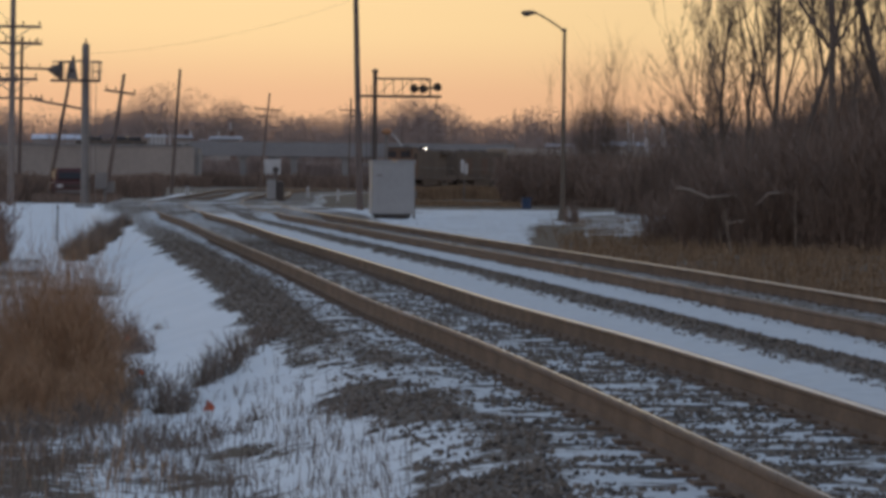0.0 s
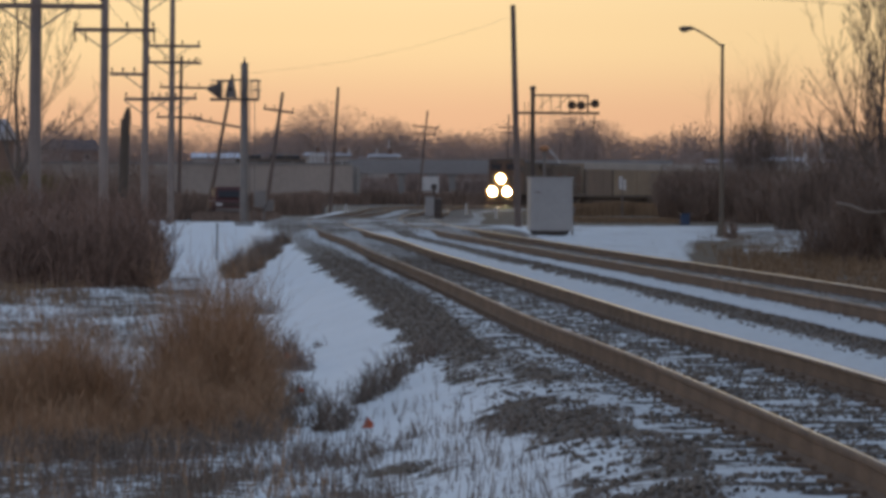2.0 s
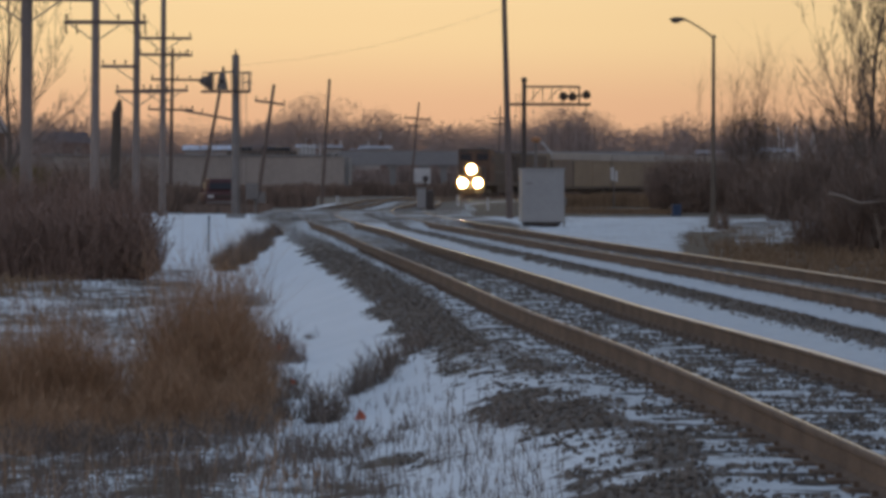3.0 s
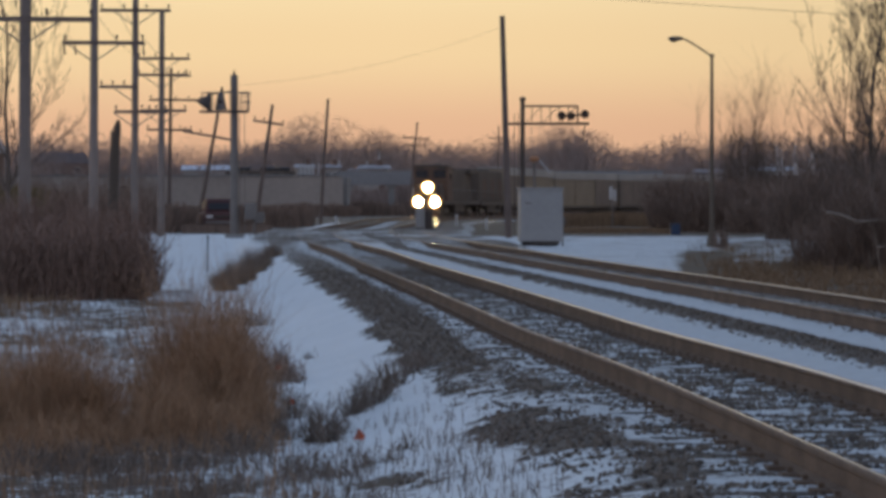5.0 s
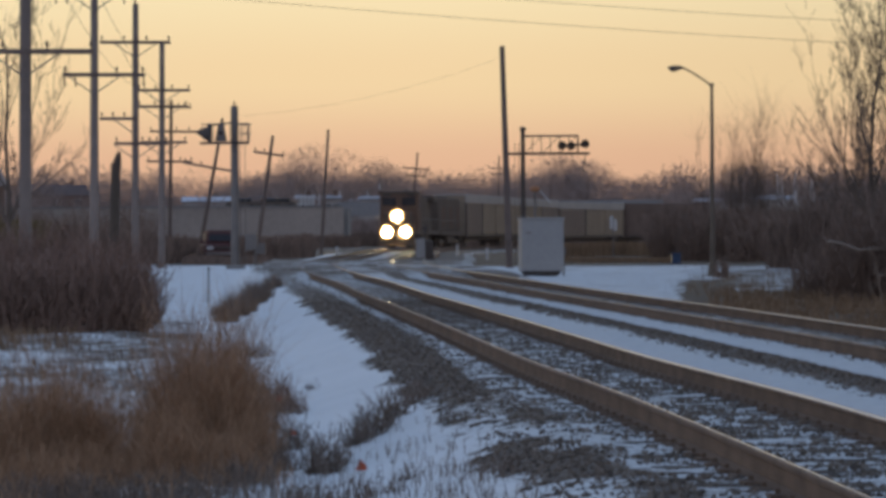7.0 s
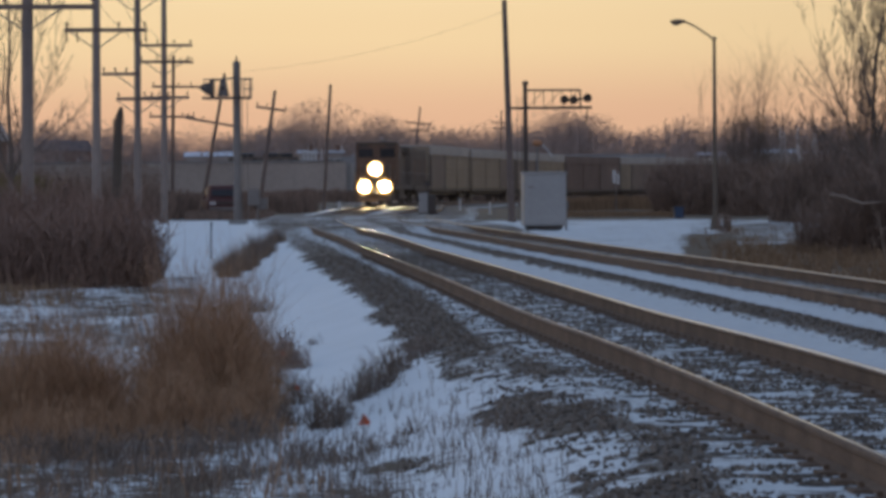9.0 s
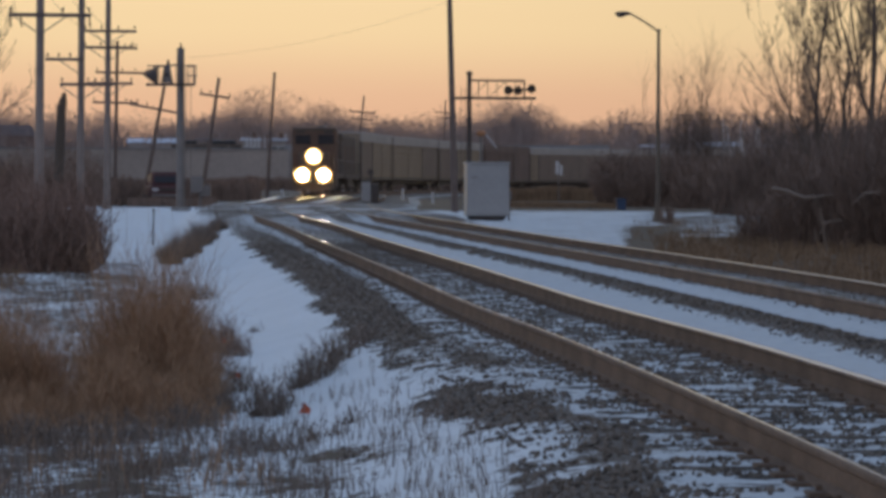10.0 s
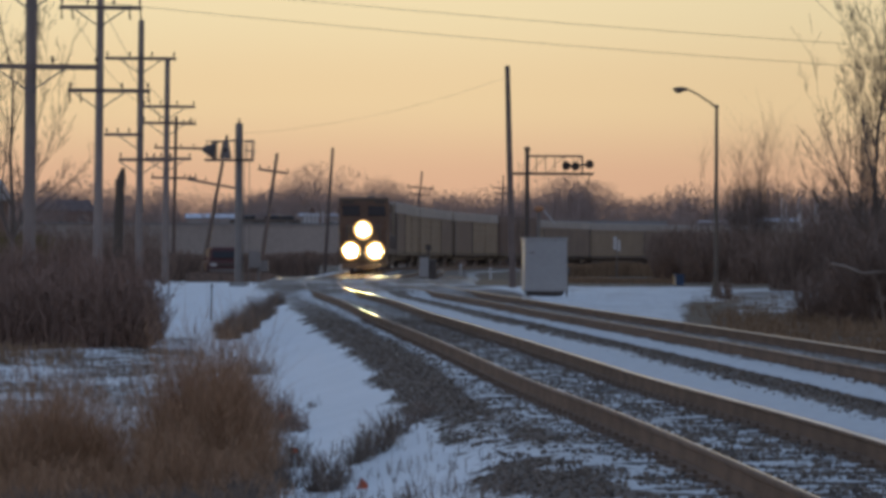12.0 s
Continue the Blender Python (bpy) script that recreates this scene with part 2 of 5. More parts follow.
def rod(bm, a, b, r0, r1=None, sides=8, cap=True):
    a, b = Vector(a), Vector(b)
    q = (b - a).to_track_quat("Z", "Y").to_matrix().to_4x4()
    bmesh.ops.create_cone(bm, cap_ends=cap, segments=sides, radius1=r0, radius2=r0 if r1 is None else r1, depth=(b - a).length,
                          matrix=Matrix.Translation((a + b) / 2) @ q)
    return bm


def ball(bm, c, r, squash=(1, 1, 1), rings=8):
    bmesh.ops.create_uvsphere(bm, u_segments=rings * 2, v_segments=rings, radius=r, matrix=Matrix.Translation(c) @ Matrix.Diagonal((*squash, 1)))
    return bm


def B():
    return bmesh.new()


# ---- the alignment of the railway: a long reverse curve, two tracks 4 m apart ----
KNOTS_Y = np.array([-60, 0, 18, 35, 50, 66, 83, 97, 111, 126, 141, 156, 172, 188, 203, 219, 247, 270, 283, 320, 336, 350, 366, 384, 404, 430], float)
KNOTS_X = np.array([4.6, 3.75, 3.05, 2.0, 1.04, -0.05, -1.27, -2.3, -3.4, -4.4, -5.15, -5.5, -5.5, -5.2, -4.85, -4.8, -4.5, -2.95, -1.75, 4.0, 7.0, 10.2, 14.6, 22.0, 36.0, 66.0])


def spline(ky, kx):
    """Second derivatives of a natural cubic."""
    n = len(ky)
    a, r = np.eye(n), np.zeros(n)
    for i in range(1, n - 1):
        h0, h1 = ky[i] - ky[i - 1], ky[i + 1] - ky[i]
        a[i, i - 1], a[i, i], a[i, i + 1] = h0, 2 * (h0 + h1), h1
        r[i] = 6 * ((kx[i + 1] - kx[i]) / h1 - (kx[i] - kx[i - 1]) / h0)
    return np.linalg.solve(a, r)


BEND = spline(KNOTS_Y, KNOTS_X)


def centre(y):
    """How far east the near track's middle lies, y metres north."""
    y = float(min(max(y, KNOTS_Y[0]), KNOTS_Y[-1]))
    i = int(min(max(np.searchsorted(KNOTS_Y, y) - 1, 0), len(KNOTS_Y) - 2))
    h = KNOTS_Y[i + 1] - KNOTS_Y[i]
    u, v = (KNOTS_Y[i + 1] - y) / h, (y - KNOTS_Y[i]) / h
    return u * KNOTS_X[i] + v * KNOTS_X[i + 1] + ((u ** 3 - u) * BEND[i] + (v ** 3 - v) * BEND[i + 1]) * h * h / 6


def ease(a, b, v):
    t = min(1.0, max(0.0, (v - a) / (b - a)))
    return t * t * (3 - 2 * t)


def drop(y):
    """The line falls a little towards the far curve."""
    return -0.35 * min(1.0, max(0.0, (y - 240) / 120)) ** 1.5 - 0.12 * ease(330, 354, y)


def dip(y, offset=0.0):
    """The near track has settled a little along its middle stretch."""
    return 0.062 * ease(27, 42, y) * (1 - ease(78, 98, y)) * (1 - ease(1.2, 2.4, abs(offset)))


def apart(y):
    """How far the second track lies from the first: they draw together towards the viewer."""
    return 4.0 + 0.42 * (1 - ease(38, 85, y))


def spot(y, offset=0.0, z=0.0):
    """A place beside the near track, and the track's heading there."""
    dx = (centre(y + 0.5) - centre(y - 0.5))
    k = math.hypot(dx, 1)
    return Vector((centre(y) + offset / k, y - offset * dx / k, drop(y) - dip(y, offset) + z)), math.atan2(-dx, 1)


def lumps(x, y, s, seed=0.0):
    return noise.noise(Vector((x * s, y * s, seed)))


def lie(x, y):
    """The ground's height, and how much snow and gravel lie on it."""
    dx = centre(y + 0.5) - centre(y - 0.5)
    o = (x - centre(y)) / math.hypot(dx, 1)
    near = 1 - ease(95, 150, y)
    base = drop(y) if 240 < y < 440 else (-0.73 if y >= 440 else 0.0)
    left = -0.30 - 0.36 * near * ease(4, 14, y)
    right = -0.42
    if o < -1.7:
        z = -0.20 + (left + 0.20) * ease(-1.5, -3.6, o)
    elif o > 5.4:
        z = -0.20 + (right + 0.20) * ease(5.4, 7.4, o)
    else:
        z = -0.20
    gap = apart(y)
    z += 0.08 * math.exp(-((o - 0.54 * gap) / 0.26) ** 2)
    z += (0.10 * lumps(x, y, 0.35) + 0.04 * lumps(x, y, 1.3, 3)) * ease(-2.5, -5.0, o) + (0.12 * lumps(x, y, 0.3, 5)) * ease(6.5, 9, o)
    z += 0.03 * ease(2.75, 3.1, o) * (1 - ease(5.3, 5.8, o)) * (1 - ease(85, 105, y))
    z += 0.025 * lumps(x, y, 2.2, 8) * (1 - 0.75 * ease(-2.4, -3.0, o)) - dip(y, o)
    road = ease(112, 119, y) * (1 - ease(165, 172, y)) * ease(-3.4, -2.4, o) * (1 - ease(6.2, 7.6, o))
    z = z * (1 - road) - 0.03 * road + base
    w = 0.5 * lumps(x, y, 0.45, 11) + 0.25 * lumps(x, y, 1.4, 17)
    gravel = 1 - ease(-2.6, -3.6, o + w) if o < 0 else 1 - ease(6.2, 7.0, o + w)
    if o < -0.75:
        close = 1 - ease(28.5, 37, y + 5 * w)
        e = o + 0.55 * w
        strip = ease(-1.75 + 0.4 * ease(34, 52, y), -1.2 + 0.15 * ease(34, 52, y), o + 0.15 * w) * (0.60 - 0.30 * ease(60, 100, y))
        far_mix = 0.17 + 0.30 * ease(72, 105, y) + 0.9 * ease(-2.0, -2.5, e) + strip
        blot = ease(-0.22, 0.15, lumps(o * 1.3, y * 0.20, 1.0, 41) + 0.4 * lumps(x, y, 1.7, 43))
        near_mix = 0.66 - 0.53 * blot * ease(-1.30, -1.55, e) * (1 - ease(-2.10, -2.45, e)) + 0.20 * ease(-2.2, -2.5, e) - 0.20 * ease(-2.5, -2.9, e) * (1 - ease(-3.3, -3.8, e)) * (1 - ease(24.0, 29.0, y + 3 * w)) + 0.32 * w
        snow = far_mix + (near_mix - far_mix) * close
        snow -= 0.34 * ease(0.0, 0.32, lumps(x, y * 0.55, 1.9, 61) + 0.5 * lumps(x, y, 4.0, 63)) * (1 - ease(23.5, 26.5, y + 2 * w)) * ease(-2.5, -3.0, o)
        snow -= (0.345 + 0.22 * ease(-0.2, 0.3, w)) * (0.82 + 0.18 * ease(27, 31, y) + 0.22 * ease(34, 40, y)) * ease(-4.0 + 0.5 * (1 - ease(25, 31, y)), -5.0 + 0.7 * (1 - ease(25, 31, y)), o) * (1 - ease(74, 96, y))
    elif o < 0.80:
        snow = 0.63 + 0.28 * w - 0.24 * ease(44, 70, y) + 0.15 * ease(80, 110, y)
    elif o < 6.2:
        e = o + 0.25 * w
        snow = 0.95 - 0.90 * ease(0.46 * gap, 0.50 * gap, e) + 0.72 * ease(0.58 * gap, 0.63 * gap, e) - 0.36 * ease(gap - 0.8, gap - 0.6, e) - 0.30 * ease(gap + 0.7, gap + 1.0, e)
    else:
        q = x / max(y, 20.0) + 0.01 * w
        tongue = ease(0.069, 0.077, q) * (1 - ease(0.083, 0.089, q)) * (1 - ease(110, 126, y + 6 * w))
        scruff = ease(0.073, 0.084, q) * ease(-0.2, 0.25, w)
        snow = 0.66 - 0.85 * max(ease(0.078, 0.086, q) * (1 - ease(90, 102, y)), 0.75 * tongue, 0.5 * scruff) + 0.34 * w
    snow = snow + (0.42 + 0.9 * w - snow) * road * (0.9 if abs(o - 2) < 6 else 0.4)
    if abs(o - 2) > 5:
        snow *= 1 - 0.75 * ease(165, 173, y)
    else:
        snow -= (0.42 + 0.5 * w) * ease(160, 176, y) * (1 - 0.55 * ease(4.4, 5.4, o))
    return z, snow, gravel


def axis(lo, hi, step, far, grow=1.17):
    """Even steps from lo to hi, widening to far on both sides."""
    mid = list(np.arange(lo, hi + step / 2, step))
    up, down, s = [], [], step
    while (up[-1] if up else hi) < far:
        s *= grow
        up.append((up[-1] if up else hi) + s)
    s = step
    while (down[-1] if down else lo) > -far:
        s *= grow
        down.append((down[-1] if down else lo) - s)
    return down[::-1] + mid + up


def build_ground():
    xs, ys = axis(-11, 11, 0.2, 2600, 1.2), axis(12, 78, 0.25, 2600, 1.05)
    verts, snow, gravel, dust = [], [], [], []
    for y in ys:
        east = centre(y)
        for o in xs:
            z, s, g = lie(east + o, y)
            verts.append((east + o, y, z))
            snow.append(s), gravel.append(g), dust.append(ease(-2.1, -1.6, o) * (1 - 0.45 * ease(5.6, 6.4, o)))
    nx = len(xs)
    faces = [(r * nx + c, r * nx + c + 1, (r + 1) * nx + c + 1, (r + 1) * nx + c) for r in range(len(ys) - 1) for c in range(nx - 1)]
    ob = raw("ground", verts, faces, GROUND)
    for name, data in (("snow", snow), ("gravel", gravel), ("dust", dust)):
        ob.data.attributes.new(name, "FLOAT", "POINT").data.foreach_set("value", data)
    ob.data.shade_smooth()
    return tagged(ob, "snow-dusted trackside ground with bare gravel and earth", "ground", kind="structure")


build_ground()


# ---- rails and sleepers ----
HEAD_TOP = [(-0.011, -0.0003), (-0.005, -0.0001), (0.0, 0.0), (0.005, -0.0001), (0.011, -0.0003)]
WEB = [(-0.011, -0.0003), (-0.024, -0.003), (-0.034, -0.012), (-0.034, -0.036), (-0.009, -0.050), (-0.010, -0.155), (-0.072, -0.172), (-0.072, -0.187),
       (0.072, -0.187), (0.072, -0.172), (0.010, -0.155), (0.009, -0.050), (0.034, -0.036), (0.034, -0.012), (0.024, -0.003), (0.011, -0.0003)]


def sweep(name, profile, offset, stations, material, parent, second=0, widen=0.0):
    verts, faces, k = [], [], len(profile)
    for y in stations:
        p, a = spot(y, offset + second * apart(y))
        k_wide = 1 + widen * ease(150, 190, y)
        for u, v in profile:
            u *= k_wide
            verts.append((p.x + u * math.cos(a), p.y + u * math.sin(a), p.z + v))
    for i in range(len(stations) - 1):
        for j in range(k - 1):
            faces.append((i * k + j, i * k + j + 1, (i + 1) * k + j + 1, (i + 1) * k + j))
    ob = raw(name, verts, faces, material, parent)
    return ob


def build_track(second, label):
    """Two rails as their own parts on timber sleepers."""
    t = thing("railway_track", Matrix(), label, "track", "railway tracks")
    stations = list(np.arange(-40, 130, 1.0)) + list(np.arange(130, 428, 2.0))
    for side in (-0.752, 0.752):
        k = 1.8 if second else 1.0  # the second track is worn wider
        web = [(WEB[0][0] * k, WEB[0][1])] + WEB[1:-1] + [(WEB[-1][0] * k, WEB[-1][1])]
        shine = [(u * k, v) for u, v in HEAD_TOP]
        if side > 0:  # the wheels also polish the gauge corner
            shine = [(-0.032, -0.010), (-0.024, -0.003)] + shine
            web = [(-0.032, -0.010)] + web[2:]
        r = sweep("rail", web, side, stations, RUST, t, second)
        sweep("rail_head", shine, side, stations, DULLHEAD if second else HEAD, r, second, 0.3 if second else 0.9).data.shade_smooth()
    return t


TRACK_NEAR = build_track(0, "railway track with rusty rails in snowy ballast")
TRACK_FAR = build_track(1, "second railway track with rusty rails in snow")


def tube_curve(name, pts, r, material, parent=None):
    cu = bpy.data.curves.new(name, "CURVE")
    cu.dimensions, cu.bevel_depth, cu.bevel_resolution = "3D", r, 1
    sp = cu.splines.new("POLY")
    sp.points.add(len(pts) - 1)
    for q, p in zip(sp.points, pts):
        q.co = (*p, 1)
    cu.materials.append(material)
    ob = new(name, cu)
    if parent:
        ob.parent = parent
    return ob


def sag(a, b, dip, n=24):
    a, b = Vector(a), Vector(b)
    return [a.lerp(b, i / n) - Vector((0, 0, dip * 4 * (i / n) * (1 - i / n))) for i in range(n + 1)]


# ---- plants ----
def tree_mesh(seed, height, spread=0.5, levels=5, trunk=0.16, lean=0.0, forks=3, twig_sides=3, bole=0.40, twig=0.008, rise=0.16):
    """A bare winter tree: a tapered trunk that forks into ever finer limbs and twigs. Returns trunk and crown geometry."""
    rng = random.Random(seed)
    tv, tf, cv, cf = [], [], [], []

    def limb(p, d, length, r, level):
        segs = 4 if level < 2 else 3 if level < 4 else 2
        sides = 7 if level == 0 else 5 if level < 3 else twig_sides if level < levels - 1 else 2
        V, Fc = (tv, tf) if level == 0 else (cv, cf)
        ring0, pts = None, []
        turn = 2.4 * len(V)
        for i in range(segs + 1):
            t = i / segs
            rr = max(twig, r * (1 - 0.45 * t))
            q = d.to_track_quat("Z", "Y")
            ring = []
            for s in range(sides):
                a = 2 * math.pi * s / sides + (turn if sides == 2 else 0.0)
                ring.append(len(V))
                V.append(p + q @ Vector((math.cos(a) * rr, math.sin(a) * rr, 0)))
            if ring0:
                for s in range(sides if sides > 2 else 1):
                    Fc.append((ring0[s], ring0[(s + 1) % sides], ring[(s + 1) % sides], ring[s]))
            ring0 = ring
            pts.append((p.copy(), d.copy(), rr))
            if i < segs:
                p = p + d * (length / segs)
                wig = 0.06 if level == 0 else 0.12
                d = (d + Vector((rng.gauss(0, wig), rng.gauss(0, wig), rng.gauss(0.05, wig * 0.6)))).normalized()
        if level >= levels:
            return
        kids = forks + (1 if rng.random() < 0.5 else 0) + (1 if level == 0 else 0)
        for c in range(kids):
            k = segs if c == 0 else rng.randint(1 if level else 2, segs)
            q, dd, rr = pts[k]
            side = Vector((rng.gauss(0, 1), rng.gauss(0, 1), rng.gauss(0.1, 0.5))).normalized()
            out = spread * (0.25 if c == 0 else 1.0) * rng.uniform(0.7, 1.3)
            nd = (dd * (1 - 0.3 * out) + side * out + Vector((0, 0, rise))).normalized()
            limb(q, nd, length * (rng.uniform(0.7, 0.85) if c == 0 else rng.uniform(0.36, 0.62)), rr * (0.9 if c == 0 else rng.uniform(0.45, 0.7)), level + 1)

    limb(Vector((0, 0, -0.3)), Vector((lean, 0, 1)).normalized(), height * bole, trunk, 0)
    return (tv, tf), (cv, cf)


def bare_tree(m, seed, height, label, mat_=None, group="", **kw):
    t = thing("bare_tree", m, label, "tree", group)
    (tv, tf), (cv, cf) = tree_mesh(seed, height, **kw)
    raw("trunk", tv, tf, mat_ or BARK, t).data.shade_smooth()
    raw("crown", cv, cf, mat_ or BARK, t)
    return t


def blades(n, spread, height, seed, width=0.008, lean=0.5, fall=0.5, dome=0.5, segs=3):
    """Thin bent blades or twigs rising from a patch of ground."""
    rng = random.Random(seed)
    V, Fc = [], []
    for _ in range(n):
        a, r = rng.uniform(0, 2 * math.pi), spread[0] * math.sqrt(rng.random())
        x, y = math.cos(a) * r, math.sin(a) * r * spread[1] / spread[0]
        h = height * rng.uniform(0.45, 1.0) * (1 - dome * (r / spread[0]) ** 2)
        d = Vector((max(-1.4, min(1.4, rng.gauss(0, 1))) * lean, max(-1.4, min(1.4, rng.gauss(0, 1))) * lean, 1)).normalized()
        w = width * rng.uniform(0.6, 1.4)
        b = rng.uniform(0, math.pi)
        side = Vector((math.cos(b), math.sin(b), 0)) * w
        p, k = Vector((x, y, -0.05)), len(V)
        for i in range(segs + 1):
            s = side * (1 - 0.85 * i / segs)
            V.append(p - s), V.append(p + s)
            if i < segs:
                Fc.append((k + 2 * i, k + 2 * i + 1, k + 2 * i + 3, k + 2 * i + 2))
            p = p + d * (h / segs)
            d = (d + Vector((rng.gauss(0, 0.2), rng.gauss(0, 0.2), -fall * rng.random()))).normalized()
    return V, Fc


def shrub_twigs(n, spread, height, seed, width=0.012, twigs=7, lean=0.22, dome=0.35):
    """Woody stems that carry many side twigs: a leafless thicket."""
    rng = random.Random(seed)
    stems, twigs_ = ([], []), ([], [])

    def stick(p, q, w, V, Fc):
        d = (q - p)
        s = Vector((d.y, -d.x, 0.3 * d.z + 0.01)).normalized() * w if rng.random() < 0.5 else Vector((1, rng.uniform(-1, 1), 0)).normalized() * w
        k = len(V)
        V.extend((p - s, p + s, q + s * 0.25, q - s * 0.25))
        Fc.append((k, k + 1, k + 2, k + 3))

    for _ in range(n):
        a, r = rng.uniform(0, 2 * math.pi), math.sqrt(rng.random())
        x, y = math.cos(a) * r * spread[0], math.sin(a) * r * spread[1]
        h = height * rng.uniform(0.5, 1.0) * (1 - dome * r * r)
        d = Vector((rng.gauss(0, lean), rng.gauss(0, lean), 1)).normalized()
        p = Vector((x, y, -0.1))
        for i in range(4):
            q = p + d * h / 4
            stick(p, q, width * (1.2 - 0.22 * i), *stems)
            for _ in range(twigs // 4 + (rng.random() < (twigs % 4) / 4)):
                o = p.lerp(q, rng.random())
                e = (d * 0.7 + Vector((rng.gauss(0, 0.7), rng.gauss(0, 0.7), rng.gauss(0.2, 0.4)))).normalized()
                stick(o, o + e * h * rng.uniform(0.12, 0.3), width * 0.5, *twigs_)
            p = q
            d = (d + Vector((rng.gauss(0, 0.7 * lean), rng.gauss(0, 0.7 * lean), 0))).normalized()
    return stems, twigs_


# ---- signalling and street furniture ----
def floor_at(x, y):
    return lie(x, y)[0]


def stand(x, y, rz=0.0, sink=0.0):
    return pose(x, y, floor_at(x, y) - sink, 0, 0, rz)


def relay_case(x, y):
    """A tall sheet-metal signal cabinet on a dark plinth."""
    t = thing("relay_case", stand(x, y, 4), "silver-grey sheet metal railway relay cabinet standing in snow", "cabinet")
    w, d, h = 1.68, 1.26, 2.05
    part("body", box(B(), (0, 0, 0.20 + h / 2), (w, d, h), 0.03), SILVER, t)
    part("roof_cap", box(B(), (0, 0, 0.20 + h + 0.03), (w + 0.08, d + 0.10, 0.07), 0.02), SILVER, t)
    bm = rod(B(), (0, 0, 0.0), (0, 0, 0.10), 0.66, 0.76, 24)
    rod(bm, (0, 0, 0.10), (0, 0, 0.20), 0.76, 0.80, 24)
    bmesh.ops.scale(bm, vec=(1, 0.78, 1), verts=bm.verts)
    part("plinth", bm, DARK, t, "dark rounded plinth")
    door = part("door", box(B(), (0, -d / 2 - 0.006, 0.22 + h / 2), (w - 0.10, 0.02, h - 0.14), 0.006), SILVER, t)
    part("handle", box(B(), (0.68, -d / 2 - 0.03, 1.25), (0.03, 0.03, 0.18), 0.008), SILVER, door)
    part("maker_plate", box(B(), (-0.55, -d / 2 - 0.032, 1.72), (0.22, 0.012, 0.05)), STEEL, t)
    for sx in (-1, 1):
        part("lifting_eye", rod(B(), (sx * 0.6, 0, h + 0.24), (sx * 0.6, 0, h + 0.34), 0.03, 0.03, 8), STEEL, t)
    part("conduit", rod(B(), (w / 2 + 0.05, 0, 0.0), (w / 2 + 0.05, 0, 1.1), 0.04, 0.04, 8), STEEL, t)
    part("junction_box", box(B(), (w / 2 + 0.08, 0, 1.0), (0.14, 0.25, 0.3), 0.01), STEEL, t)
    return t


def signal_head(parent, x, y, z, lamps=3, across=False, r=0.13):
    """A colour-light head: backboard, lenses under hoods, side on to the camera."""
    n = max(lamps, 1)
    bm = B()
    if across:
        rod(bm, (x, y - 0.04, z), (x, y + 0.04, z), r * 1.9, r * 1.9, 20)
    else:
        box(bm, (x, y, z), (0.46, 0.06, 0.34 * n), 0.02)
    head = part("signal_head", bm, DARK, parent)
    for i in range(n):
        a = 2 * math.pi * i / n + math.pi / 2
        cx, cz = (x + math.cos(a) * 0.16, z + math.sin(a) * 0.16) if across else (x, z + (i - (n - 1) / 2) * 0.33)
        part("hood", rod(B(), (cx, y - 0.02, cz), (cx, y - 0.36, cz - 0.02), r * 0.72, r * 0.66, 10, False), DARK, head)
        part("lens", rod(B(), (cx, y - 0.05, cz), (cx, y - 0.07, cz), r * 0.6, r * 0.6, 10), GLAZE, head)
    part("lamp_housing", rod(B(), (x, y + 0.03, z), (x, y + 0.34, z), r * 1.3, r, 12), DARK, head)
    return head


def cantilever_signal(x, y):
    """A mast with a railed walkway reaching over the second track, signal heads near its end."""
    t = thing("cantilever_signal", stand(x, y), "dark steel cantilever railway signal with railed walkway", "railway signal")
    g = floor_at(x, y)
    top, deck, rail, reach = 6.62 - g, 5.36 - g, 6.27 - g, 3.35
    part("mast", rod(B(), (0, 0, 0), (0, 0, top), 0.14, 0.11, 12), DARK, t)
    part("mast_cap", ball(B(), (0, 0, top + 0.02), 0.17, (1, 1, 0.8)), DARK, t)
    part("base_plate", box(B(), (0, 0, 0.03), (0.6, 0.6, 0.06), 0.01), STEEL, t)
    part("walkway", box(B(), (reach / 2 - 0.35, 0, deck), (reach + 0.9, 0.65, 0.12), 0.01), DARK, t)
    part("handrail", rod(B(), (0, -0.3, rail), (reach - 0.5, -0.3, rail), 0.05, 0.05, 8), DARK, t)
    part("handrail", rod(B(), (0, 0.3, rail), (reach - 0.5, 0.3, rail), 0.035, 0.035, 8), DARK, t)
    for i in range(7):
        px = i * (reach - 0.5) / 6
        part("stanchion", rod(B(), (px, -0.3, deck), (px, -0.3, rail), 0.022 if i < 6 else 0.05, None, 6), DARK, t)
    for i in range(3):
        part("brace", rod(B(), (0.1 + i * 0.9, 0.3, deck), (1.0 + i * 0.9, 0.3, rail), 0.018, None, 6), DARK, t)
    part("ladder", box(box(B(), (-0.42, 0, (deck + 0.2) / 2), (0.03, 0.04, deck + 0.9)), (-0.22, 0, (deck + 0.2) / 2), (0.03, 0.04, deck + 0.9)), DARK, t)
    for px, z in ((2.02, rail - 0.5), (2.50, rail - 0.52), (3.22, rail - 0.42)):
        signal_head(t, px, -0.4, z, 3, True, 0.115)
    part("signal_bracket", rod(B(), (1.9, -0.35, rail - 0.5), (3.3, -0.35, rail - 0.45), 0.05, None, 8), DARK, t)
    part("hanging_pipe", rod(B(), (3.25, 0, deck), (3.15, 0, deck - 1.0), 0.025, None, 6), DARK, t)
    return t


